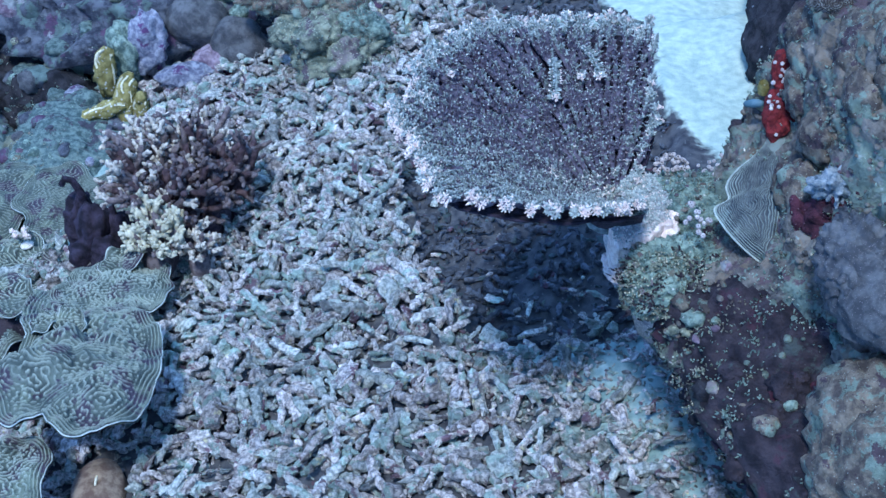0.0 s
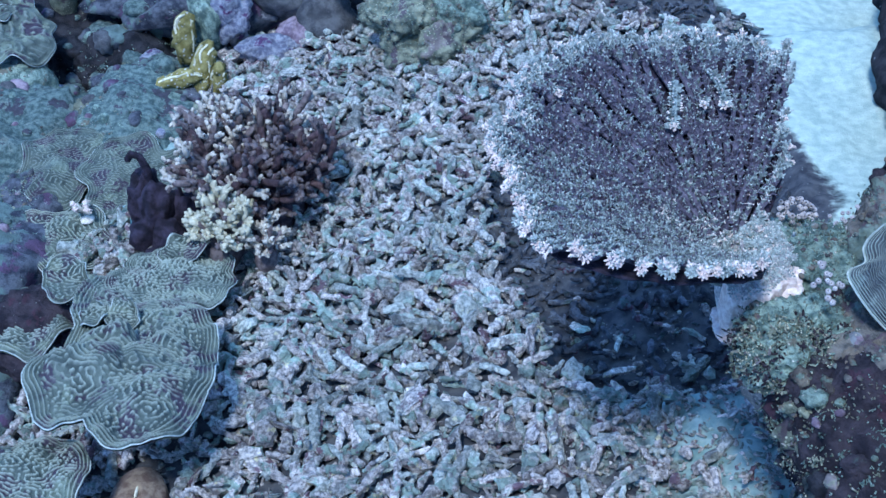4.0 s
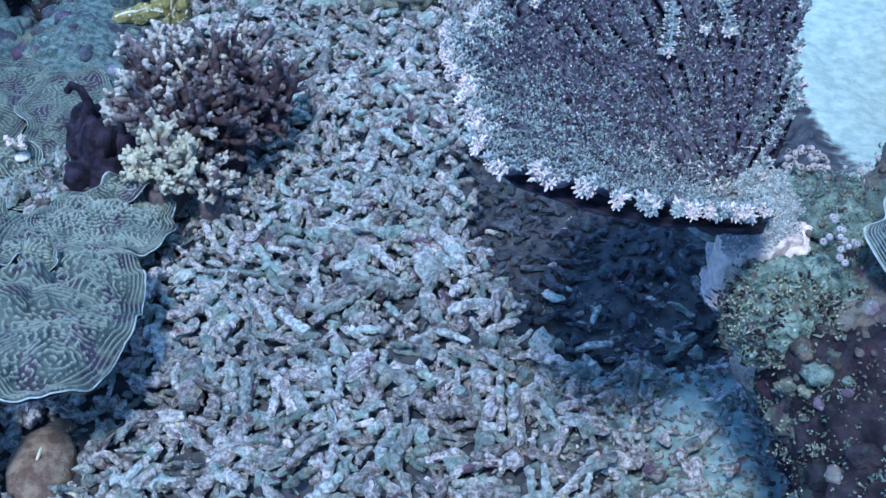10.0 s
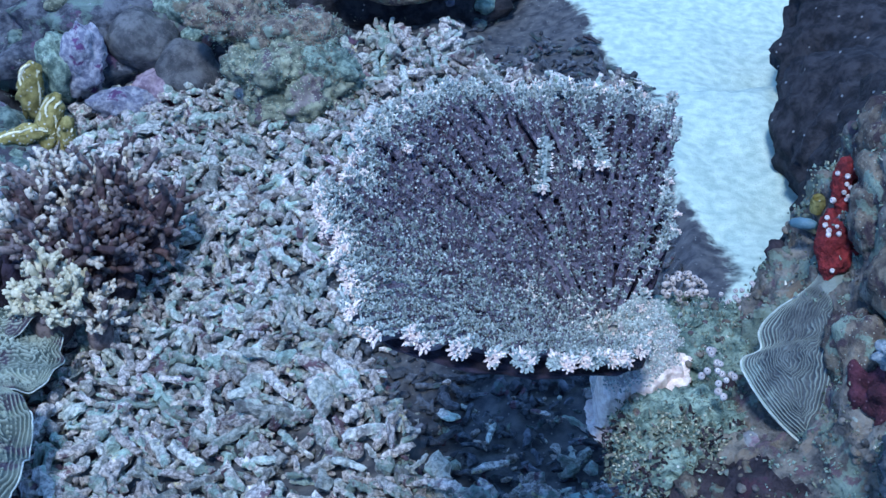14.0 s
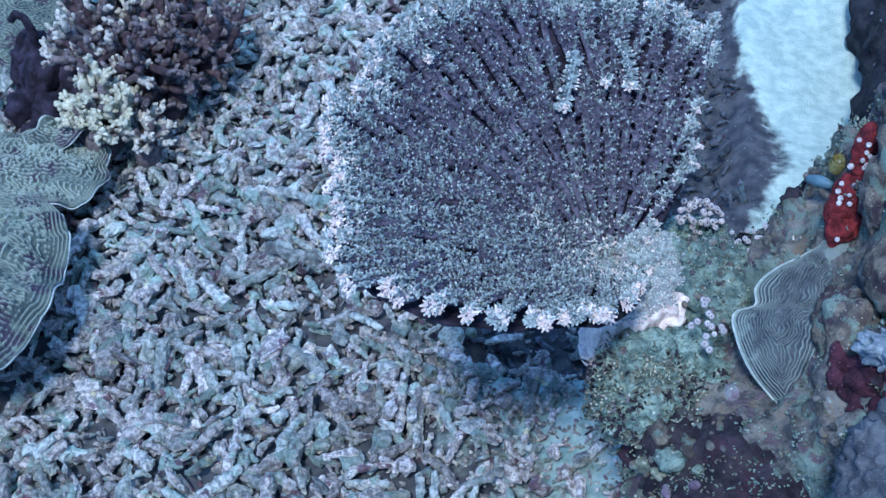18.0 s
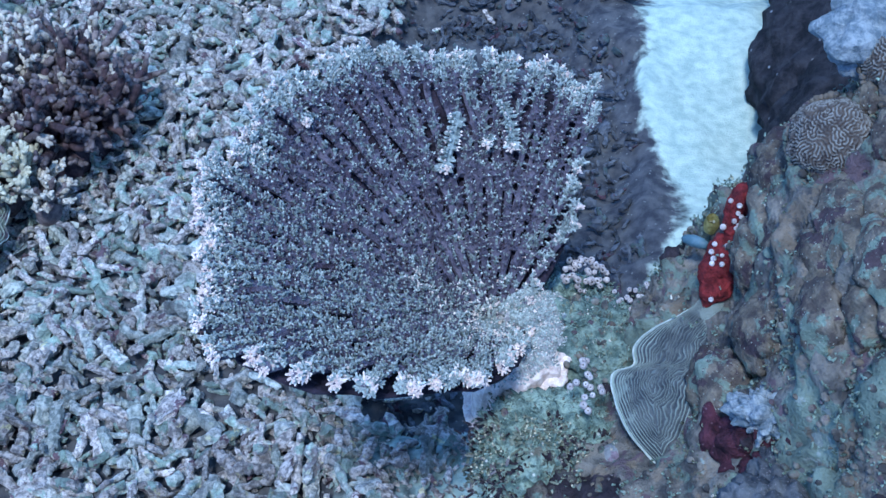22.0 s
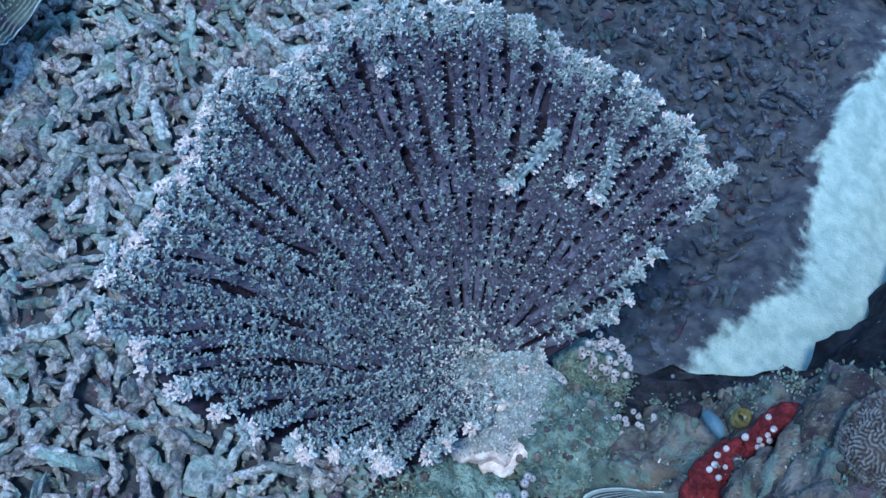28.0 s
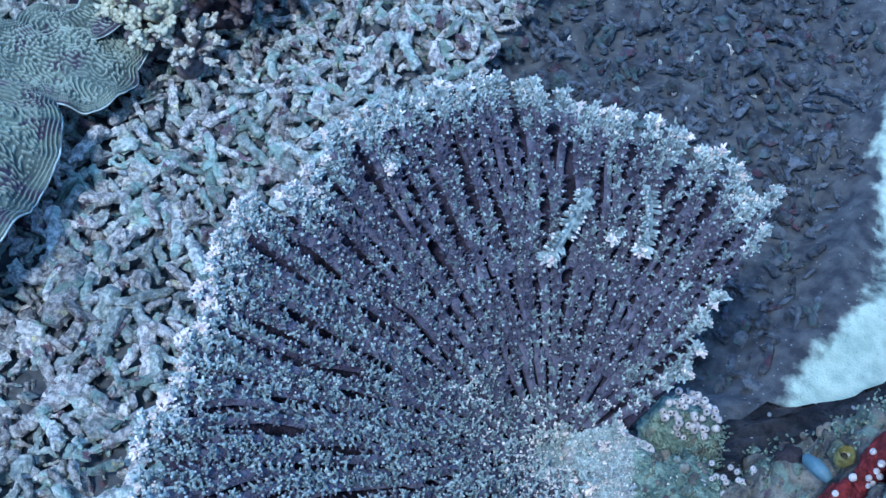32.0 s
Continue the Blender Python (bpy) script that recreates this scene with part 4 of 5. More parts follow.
# ---- the reef behind ----
def back_reef():
    rock = thing("reef_rock_1", "dark reef base behind the rubble, crusted purple and teal", "reef", kind="structure", at=(-0.9, 1.8, -1.05))
    # M_DARK masses put the shade of hollows into the rock colour
    for c, r, m, amp in (((-0.85, 1.98, -1.00), (0.62, 0.30, 0.20), M_BACK, 0.35), ((-1.52, 1.95, -1.25), (0.42, 0.42, 0.20), M_DARK, 0.45), ((-1.30, 1.72, -1.20), (0.16, 0.26, 0.16), M_DARK, 0.4), ((-1.58, 1.52, -1.16), (0.10, 0.10, 0.10), M_TURF, 0.4), ((-1.20, 1.98, -1.02), (0.13, 0.12, 0.10), M_TURF, 0.4), ((-1.34, 1.30, -1.14), (0.07, 0.07, 0.05), M_BACK, 0.4), ((-1.42, 1.02, -1.12), (0.12, 0.12, 0.08), M_BACK, 0.4), ((-0.25, 2.10, -0.92), (0.50, 0.26, 0.20), M_DARK, 0.35), ((-1.55, 1.20, -1.22), (0.30, 0.40, 0.18), M_SILT, 0.35),
                         ((-1.22, 1.36, -1.10), (0.20, 0.24, 0.09), M_SILT, 0.35), ((-1.45, 0.55, -1.10), (0.25, 0.4, 0.14), M_BACK, 0.35), ((-1.40, 0.0, -1.05), (0.26, 0.5, 0.16), M_BACK, 0.35), ((-0.60, 1.80, -0.96), (0.25, 0.12, 0.10), M_DARK, 0.3)):
        v, f = lump_mesh(c, r, amp, 5, 5 if max(r) > 0.2 else 4, knob=0.12, knob_freq=16)
        mass = put(mesh("rock_mass", v, f, m, smooth=True), rock)
        grow_on(mass, 31 + len(rock.children), 0.09)

    # small coral heads and sponges crowding the rock
    tops = [p.center.copy() for o in list(rock.children) for p in o.data.polygons if p.normal.z > 0.25 and p.center.z > floor_z(p.center.x, p.center.y)]
    rg = random.Random(77)
    kinds = [M_TURF] * 3 + [M_SILT] * 4 + [M_MAUVE] * 1 + [M_GREY] * 3 + [M_OLIVE] * 2 + [M_PURPLE] + [M_BACK] * 4
    for _ in range(520):
        at = rg.choice(tops)
        y = at.y
        r = 0.008 + 0.030 * rg.random() ** 2 if y > 1.2 else rg.uniform(0.006, 0.016)
        v, f = lump_mesh(at - Vector((0, 0, r * 0.2)), (r * rg.uniform(0.8, 1.3), r * rg.uniform(0.8, 1.3), r * rg.uniform(0.5, 1.1)), 0.4, 18, 3 if r > 0.014 else 2, knob=0.35, knob_freq=rg.uniform(40, 90))
        put(mesh("coral_head", v, f, rg.choice(kinds), smooth=True), rock)


back_reef()
boulder = thing("boulder_coral", "leaning olive boulder coral with a rough brown crown", "coral", at=(-0.45, 1.45, -0.93))
for c, r, m, lab in (((-0.40, 1.42, -0.85), (0.135, 0.085, 0.080), M_OLIVE, ""), ((-0.47, 1.47, -0.79), (0.115, 0.085, 0.070), M_OLIVE, ""), ((-0.36, 1.46, -0.79), (0.080, 0.070, 0.060), M_TURF, "teal flank"), ((-0.57, 1.60, -0.735), (0.120, 0.080, 0.060), M_BROWN, "brown crusted crown"), ((-0.45, 1.55, -0.735), (0.10, 0.07, 0.05), M_BROWN, "brown crusted crown"), ((-0.64, 1.66, -0.73), (0.08, 0.06, 0.05), M_ROCK, "grey crusted crown"), ((-0.45, 1.37, -0.905), (0.085, 0.050, 0.028), M_TURF, "shelving lower lip")):
    v, f = lump_mesh(c, r, 0.45, 11, 5, knob=0.36, knob_freq=42)
    lobe = put(mesh("lobe", v, f, m, label=lab, smooth=True), boulder)
    grow_on(lobe, int(-c[0] * 1000), 0.12)
lump("mound_coral", (-0.72, 1.66, -0.93), (0.085, 0.075, 0.080), M_GREY, "smooth grey rounded mound coral", "coral", "mound corals", amp=0.25, freq=9, level=4, knob=0.08, knob_freq=60)
lump("mound_coral", (-0.85, 1.74, -0.91), (0.090, 0.08, 0.080), M_GREY, "smooth grey rounded mound coral", "coral", "mound corals", amp=0.28, freq=9, level=4, knob=0.08, knob_freq=60)
lump("mound_coral", (-0.74, 1.86, -0.82), (0.115, 0.09, 0.08), M_TURF, "teal rounded mound coral behind the grey mounds", "coral", "mound corals", amp=0.35, freq=9, level=4, knob=0.12, knob_freq=60)
lump("mound_coral", (-0.80, 1.62, -0.97), (0.055, 0.05, 0.05), M_MAUVE, "small mauve mound coral between the grey mounds", "coral", "mound corals", amp=0.3, freq=14, level=4, knob=0.2, knob_freq=70)
lump("lilac_sponge", (-0.985, 1.66, -0.93), (0.060, 0.060, 0.110), M_PURPLE, "lilac lumpy sponge column", "sponge", amp=0.4, freq=12, level=4, knob=0.3, knob_freq=34)
lump("lilac_sponge", (-0.875, 1.56, -0.99), (0.095, 0.060, 0.045), M_PURPLE, "low lilac crusting sponge", "sponge", amp=0.4, freq=12, level=4, knob=0.3, knob_freq=34)
lump("maroon_crust", (-0.70, 1.60, -0.985), (0.085, 0.055, 0.035), M_MAROON, "dark maroon crust on the reef foot", "sponge", amp=0.4, freq=12, level=4)
lump("table_rock", (-0.16, 1.86, -0.72), (0.20, 0.13, 0.055), M_BROWN, "brown shelving coral in the shade behind the boulder", "coral", amp=0.3, freq=7, level=4, knob=0.15, knob_freq=24)


def yellow_sponge(points, radii, label):
    root = thing("yellow_sponge", label, "sponge", "yellow sponges", at=points[0])
    s = Soup()
    n = 14
    pts, rad = [], []
    for i in range(n):
        q = i / (n - 1) * (len(points) - 1)
        k = min(int(q), len(points) - 2)
        pts.append(Vector(points[k]).lerp(Vector(points[k + 1]), q - k))
        rad.append(float(np.interp(q, range(len(radii)), radii)))
    s.tube(pts, rad, 18)
    s.v = [tuple(Vector(q) * 1.0 + Vector((1, 1, 1)) * 0.012 * fbm(q, 38.0, 3) + Vector((0.3, -1, 0.3)) * 0.005 * fbm(q, 90.0, 2)) for q in s.v]
    put(s.build("body", M_YELLOW, smooth=True), root)
    s = Soup()
    rng = random.Random(len(points) + int(points[0][0] * 100))
    for k in range(4):
        w = rng.uniform(0.3, 2.6)
        line = [p + Vector((math.cos(w + 0.3 * math.sin(i)), -0.6, math.sin(w + 0.3 * math.sin(i)))).normalized() * r * 0.97 for i, (p, r) in enumerate(zip(pts, rad))][2:-2]
        s.tube(line, [0.0035] * len(line), 5)
    put(s.build("vein", M_YELLOW_PALE), root)


yellow_sponge([(-1.10, 1.56, -1.04), (-1.11, 1.57, -0.98), (-1.105, 1.58, -0.92), (-1.095, 1.58, -0.895)], [0.022, 0.034, 0.030, 0.016], "yellow sponge lobe with white veins")
yellow_sponge([(-1.05, 1.44, -1.05), (-1.045, 1.46, -1.01), (-1.035, 1.49, -0.96), (-1.03, 1.51, -0.935)], [0.020, 0.028, 0.030, 0.018], "upright yellow sponge lobe with white veins")
yellow_sponge([(-1.16, 1.42, -1.02), (-1.12, 1.43, -1.01), (-1.07, 1.44, -1.0), (-1.04, 1.45, -1.0)], [0.014, 0.022, 0.024, 0.016], "lying yellow sponge lobe with white veins")
yellow_sponge([(-1.01, 1.46, -1.06), (-1.0, 1.45, -1.02), (-0.995, 1.45, -0.97)], [0.020, 0.026, 0.018], "short yellow sponge lobe behind the bush")
foliose_coral((-1.60, 1.60, -1.08), [((-1.60, 1.60, -1.00), (0.13, 0.10), (0.15, -0.25, 1), 0.3, 21, dict(cup=-0.6, ridge=0.016, depth=0.004, wave=0.10, cell=0.0026, pale=0.4)), ((-1.68, 1.70, -0.96), (0.10, 0.09), (0.1, -0.2, 1), 1.0, 22, dict(cup=-0.6, ridge=0.016, depth=0.004, wave=0.10, cell=0.0026, pale=0.4))], "brown-grey plate coral with a scalloped edge and coarse ridges", "")
lump("teal_mound", (-1.055, 1.66, -0.95), (0.055, 0.06, 0.10), M_TURF, "teal mound behind the yellow sponge", "coral", amp=0.35, freq=12, level=4, knob=0.25, knob_freq=50)
# a cup sponge and a white tuft farther off
s = Soup()
s.tube([(-1.53, 1.86, -1.10), (-1.53, 1.85, -1.04), (-1.53, 1.84, -1.0)], [0.035, 0.042, 0.030], 14, cap=False)
s.tube([(-1.53, 1.84, -1.0), (-1.53, 1.85, -1.03)], [0.030, 0.018], 14, cap=False)
tagged(s.build("cup_sponge", M_OLIVE, smooth=True), "olive cup sponge with a round opening", "sponge")
lump("round_sponge", (-1.56, 1.95, -1.02), (0.042, 0.040, 0.042), M_OLIVE, "olive ball sponge behind the cup sponge", "sponge", amp=0.15, level=4, knob=0.15, knob_freq=60)
lump("white_tuft", (-1.44, 1.90, -1.04), (0.030, 0.030, 0.045), M_PALE, "white lacy tuft beside the cup sponge", "sponge", amp=0.5, freq=30, level=4, knob=0.6, knob_freq=80)


# ---- the reef wall beside the table coral ----
def reef_profile(y):
    """Points (x, z) of the wall's section at y, from the foot over the crest to the far foot."""
    edge = 0.115 + 0.30 * max(0, -0.30 - y) + 1.3 * max(0, y - 0.03)
    return [(0.62, -0.80), (0.40, -0.66), (edge + 0.20, -0.50), (edge + 0.10, -0.38), (edge + 0.03, -0.29), (edge, -0.22), (edge + 0.03, -0.155),
            (edge + 0.09, -0.125), (edge + 0.145, -0.085), (edge + 0.19, -0.01), (edge + 0.215, 0.08), (edge + 0.245, 0.20), (edge + 0.29, 0.30), (edge + 0.40, 0.38), (edge + 0.62, 0.45),
            (edge + 0.85, 0.44), (edge + 1.05, 0.36), (edge + 1.22, 0.22), (edge + 1.38, -0.02), (edge + 1.50, -0.35), (edge + 1.58, -0.90)]


def build_reef():
    ys = np.r_[np.arange(-2.1, -1.35, 0.05), np.arange(-1.35, -0.56, 0.02), np.arange(-0.56, 0.105, 0.006), np.arange(0.11, 0.92, 0.02)]
    near, nv = 227, 257
    verts, faces = [], []
    for y in ys:
        prof = reef_profile(y)
        close = min(1.2, max(0.0, (y + 0.03) / 0.12) ** 2)
        d = np.r_[0, np.cumsum([math.hypot(b[0] - a[0], b[1] - a[1]) for a, b in zip(prof, prof[1:])])]
        ends = max(0.0, (-1.15 - y) / 0.97, (y - 0.25) / 0.68)
        fall = math.sqrt(max(0.0, 1 - ends * ends))
        for j in range(nv):
            q = d[14] * j / (near - 1) if j < near else d[14] + (d[-1] - d[14]) * (j - near + 1) / (nv - near)
            x, z = float(np.interp(q, d, [p[0] for p in prof])), float(np.interp(q, d, [p[1] for p in prof]))
            z = -0.9 + (z + 0.9) * fall
            p = Vector((x, y, z))
            h = 0.035 * fbm(p, 7.0, 4) + 0.010 * fbm(p, 40.0, 3) + 0.018 * (0.5 - noise.voronoi(p * 22)[0][0]) + 0.011 * (0.5 - noise.voronoi(p * 75)[0][0])
            verts.append((x - h * 0.8, y + 0.02 * fbm(p + Vector((5, 0, 0)), 9, 3), z + h * 0.8 - 0.55 * close * max(0, z + 0.3) - 0.105 * min(1.0, max(0.0, (y + 0.040) / 0.03)) * min(1.0, max(0.0, (0.02 - z) / 0.1))))
    for i in range(len(ys) - 1):
        for j in range(nv - 1):
            faces.append((i * nv + j, (i + 1) * nv + j, (i + 1) * nv + j + 1, i * nv + j + 1))

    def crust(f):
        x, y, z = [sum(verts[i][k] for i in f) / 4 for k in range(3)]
        # the back of the wall gets the shadow-black colour
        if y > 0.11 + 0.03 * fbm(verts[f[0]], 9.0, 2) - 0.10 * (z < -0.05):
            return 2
        # under the ledge, shadow is painted with the darker crust
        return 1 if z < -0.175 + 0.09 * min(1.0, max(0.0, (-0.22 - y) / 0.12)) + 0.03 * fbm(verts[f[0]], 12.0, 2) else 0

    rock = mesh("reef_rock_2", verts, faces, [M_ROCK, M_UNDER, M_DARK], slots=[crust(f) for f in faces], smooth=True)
    tagged(rock, "steep reef wall crusted in purple, brown and teal growth", "reef", kind="structure")
    return rock


reef = build_reef()
# far flank of the wall, its shadow put into a black rock colour
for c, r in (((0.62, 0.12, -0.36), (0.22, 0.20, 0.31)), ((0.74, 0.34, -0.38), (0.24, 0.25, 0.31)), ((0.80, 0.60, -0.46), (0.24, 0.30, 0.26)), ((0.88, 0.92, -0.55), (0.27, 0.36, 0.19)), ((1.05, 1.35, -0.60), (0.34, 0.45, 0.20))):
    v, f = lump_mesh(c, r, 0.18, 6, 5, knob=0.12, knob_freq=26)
    tagged(mesh("reef_rock_3", v, f, M_DARK, smooth=True), "reef flank coloured black for its shadow, with pale specks", "reef", kind="structure")

# teal turf over the ledge
lump("algal_turf", (0.220, -0.092, -0.138), (0.10, 0.060, 0.035), M_TURF, "teal algal turf pad on the ledge", "algae", "turf pads", amp=0.35, freq=12, level=5, knob=0.35, knob_freq=85)
lump("algal_turf", (0.203, 0.031, -0.212), (0.046, 0.040, 0.040), M_TURF, "teal algal turf pad under the ring tunicates", "algae", "turf pads", amp=0.35, freq=12, level=4, knob=0.35, knob_freq=85)
lump("algal_turf", (0.165, -0.245, -0.165), (0.085, 0.085, 0.050), M_TURF, "teal algal turf pad on the ledge corner", "algae", "turf pads", amp=0.35, freq=12, level=5, knob=0.35, knob_freq=85)
lump("algal_turf", (0.225, -0.33, -0.20), (0.09, 0.07, 0.05), M_OLIVE, "yellow-green leafy algae along the ledge front", "algae", "turf pads", amp=0.5, freq=14, level=5, knob=0.4, knob_freq=50)
lump("mauve_crust", (0.27, -0.385, -0.24), (0.09, 0.06, 0.05), M_MAUVE, "mauve coralline crust under the ledge", "algae", amp=0.5, freq=14, level=5, knob=0.3, knob_freq=40)
lump("round_sponge", (0.265, -0.285, -0.135), (0.026, 0.024, 0.022), M_GREY, "smooth grey ball sponge below the ridged coral", "sponge", amp=0.08, level=3)
lump("round_sponge", (0.235, -0.265, -0.130), (0.018, 0.018, 0.018), M_MAUVE, "small mauve ball sponge below the ridged coral", "sponge", amp=0.08, level=3)


def smooth_at(line, q):
    """A point on a smooth curve through the line's corners."""
    k = min(int(q), len(line) - 2)
    t = q - k
    a, b, c, d = (Vector(line[min(max(i, 0), len(line) - 1)]) for i in (k - 1, k, k + 1, k + 2))
    return 0.5 * (2 * b + (c - a) * t + (2 * a - 5 * b + 4 * c - d) * t * t + (3 * b - a - 3 * c + d) * t ** 3)


def ridged_fan():
    """A steep leaf with fine ridges along its edge."""
    root = thing("ridged_coral", "grey ridged leaf coral with a pale scalloped edge", "coral", at=(0.30, -0.17, -0.02))
    # corners of the leaf: outer edge and inner edge, from the top down
    outer = [(0.322, -0.112, 0.020), (0.290, -0.138, 0.004), (0.258, -0.152, -0.022), (0.240, -0.168, -0.042), (0.243, -0.181, -0.058), (0.222, -0.190, -0.062), (0.218, -0.204, -0.066), (0.226, -0.238, -0.066), (0.240, -0.266, -0.072), (0.270, -0.282, -0.094), (0.292, -0.292, -0.104)]
    inner = [(0.330, -0.118, 0.034), (0.334, -0.140, 0.030), (0.336, -0.165, 0.024), (0.334, -0.190, 0.016), (0.328, -0.212, 0.010), (0.318, -0.232, 0.006), (0.308, -0.248, 0.002), (0.311, -0.258, -0.018), (0.309, -0.270, -0.045), (0.304, -0.282, -0.078), (0.296, -0.293, -0.102)]
    nu, nw = 230, 150
    out = Vector((-0.62, -0.2, 0.76))
    top, low, crest = [], [], []
    for i in range(nu):
        q = i / (nu - 1) * (len(outer) - 1)
        a, b = smooth_at(outer, q), smooth_at(inner, q)
        wide = (a - b).length
        both = min(1.0, max(0.0, (i / nu - 0.45) / 0.1))
        for j in range(nw):
            t = j / (nw - 1)
            p = a.lerp(b, t)
            far = min(t * wide, (1 - t) * wide + 0.2 * (1 - both))
            inside = min(1.0, max(0.0, (far - 0.014) / 0.016))
            ph = far / 0.0043 + 0.25 * fbm(p, 40, 2) + inside * (1.6 * fbm(p, 32, 3) + 0.7 * fbm(p, 90, 2))
            ridge = math.cos(6.283 * ph)
            p += out * (0.0014 * ridge + 0.014 * math.sin(math.pi * t) + 0.006 * fbm(p, 22, 2))
            crest.append(max(0.0, min(1.0, (ridge - 0.25) * 1.5)) * (1.0 - 0.55 * inside) * min(1, max(0.35, 0.95 + fbm(p, 30, 2))) if far > 0.0025 else 1.0)
            top.append(p)
            low.append(p - out * (0.006 + 0.02 * t))
    f = []
    for i in range(nu - 1):
        for j in range(nw - 1):
            f.append((i * nw + j, (i + 1) * nw + j, (i + 1) * nw + j + 1, i * nw + j + 1))
    o = nu * nw
    f += [(o + a, o + d, o + c, o + b) for a, b, c, d in f]
    f += [(i * nw, o + i * nw, o + (i + 1) * nw, (i + 1) * nw) for i in range(nu - 1)]
    leaf = put(mesh("leaf", top + low, f, M_FAN, smooth=True), root)
    leaf.data.attributes.new("crest", "FLOAT", "POINT").data.foreach_set("value", crest + [0.0] * o)
    s = Soup()
    line = [top[i * nw] for i in range(0, nu)]
    s.tube(line, [0.0012] * len(line), 5)
    put(s.build("pale_edge", M_LEAF_EDGE), leaf)
    s = Soup()
    line = [top[i * nw + nw - 1] for i in range(int(nu * 0.55), nu)]
    s.tube(line, [0.0012] * len(line), 5)
    put(s.build("pale_edge", M_LEAF_EDGE), leaf)


ridged_fan()

# red sponge with white tunicates
red = thing("red_sponge", "bright red sponge lobes on the wall edge", "sponge", at=(0.32, -0.09, 0.05))
for c, r, turn in (((0.317, -0.112, 0.052), (0.024, 0.037, 0.026), (40, 0, 0)), ((0.326, -0.062, 0.100), (0.016, 0.032, 0.019), (40, 0, -14)), ((0.326, -0.084, 0.078), (0.011, 0.016, 0.013), (20, 0, 0))):
    v, f = lump_mesh(c, r, 0.42, 30, 5, turn, knob=0.12, knob_freq=90)
    put(mesh("lobe", v, f, M_RED, smooth=True), red)


def tunicate(centre, size, label, group, mat=M_WHITE, towards=(-0.3, -0.4, 1), gape=0.36):
    """A small bead with a ring-shaped mouth."""
    root = thing("tunicate", label, "tunicate", group, at=centre)
    c, d = Vector(centre), Vector(towards).normalized()
    s = Soup()
    s.tube([c - d * size, c - d * size * 0.3, c + d * size * 0.35, c + d * size * 0.8], [size * 0.5, size * 0.95, size * 1.0, size * 0.62], 8, cap=False)
    s.tube([c + d * size * 0.8, c + d * size * 0.45], [size * 0.62, size * gape], 8, cap=False)
    put(s.build("body", mat, smooth=True), root)
    s = Soup()
    v, f = lump_mesh(c + d * size * 0.50, (size * gape, size * gape, size * 0.12), 0, 1, 1)
    s.add(v, f)
    put(s.build("mouth", M_GREY if gape > 0.15 else mat), root)


rng = random.Random(8)
lobes = [o for o in red.children if o.name.startswith("lobe")]
for lobe, count, low in ((lobes[0], 8, -0.2), (lobes[1], 11, -1.0)):
    mid = sum((v.co for v in lobe.data.vertices), Vector()) / len(lobe.data.vertices)
    seen = [v for v in lobe.data.vertices if v.normal.dot(Vector((-0.35, -0.45, 0.8))) > 0.45 and (v.co.y < mid.y if low < -0.5 else v.co.x < mid.x)]
    for v in rng.sample(seen, count):
        tunicate(tuple(v.co + v.normal * 0.0015), rng.uniform(0.0026, 0.0040), "white bead tunicate on the red sponge", "white bead tunicates", towards=tuple(v.normal), gape=0.12)
for k in range(54):
    a, r = rng.uniform(0, 6.28), 0.034 * math.sqrt(rng.random())
    x, y = 0.198 + r * math.cos(a), 0.031 + r * math.sin(a) * 0.8
    tunicate((x, y, -0.164 + 0.034 * (1 - r / 0.040) + rng.uniform(-0.006, 0.006)), rng.uniform(0.0029, 0.0047), "white ring tunicate in a cluster by the table coral", "white ring tunicates", towards=(rng.gauss(-0.2, 0.8), rng.gauss(-0.4, 0.8), 1))
for k in range(15):
    x, y = 0.188 + rng.gauss(0, 0.012), -0.213 + rng.gauss(0, 0.016)
    tunicate((x, y, -0.062 - 0.25 * abs(x - 0.188) + rng.uniform(-0.012, 0.004) + 0.25 * (y + 0.21)), rng.uniform(0.0036, 0.0050), "white round tunicate in a cluster by the ridged coral", "white round tunicates", gape=0.2)
for k in range(34):
    x, y = rng.uniform(0.215, 0.295), rng.uniform(-0.066, -0.026)
    tunicate((x, y, -0.118 + 0.4 * (x - 0.2) + rng.uniform(-0.006, 0.004)), rng.uniform(0.0028, 0.0040), "small pale tunicate on the turf ledge", "small pale tunicates", gape=0.2)

# blue tunicate and the yellow cup beside it
s = Soup()
s.tube([(0.305, -0.070, 0.045), (0.299, -0.065, 0.042), (0.290, -0.059, 0.038), (0.281, -0.054, 0.034)], [0.004, 0.0068, 0.0074, 0.005], 12)
tagged(s.build("blue_tunicate", M_BLUE, smooth=True), "pale blue tube tunicate beside the red sponge", "tunicate")
s = Soup()
s.tube([(0.308, -0.048, 0.050), (0.307, -0.049, 0.062), (0.305, -0.051, 0.072)], [0.008, 0.0095, 0.007], 12, cap=False)
s.tube([(0.305, -0.051, 0.072), (0.306, -0.050, 0.061)], [0.007, 0.0035], 12, cap=False)
tagged(s.build("yellow_cup_sponge", M_YELLOW, smooth=True), "small yellow cup sponge behind the blue tunicate", "sponge")

# brown lobed coral up the wall
def wall_x(y, z):
    prof = reef_profile(y)[5:14]
    return float(np.interp(z, [q[1] for q in prof], [q[0] for q in prof]))


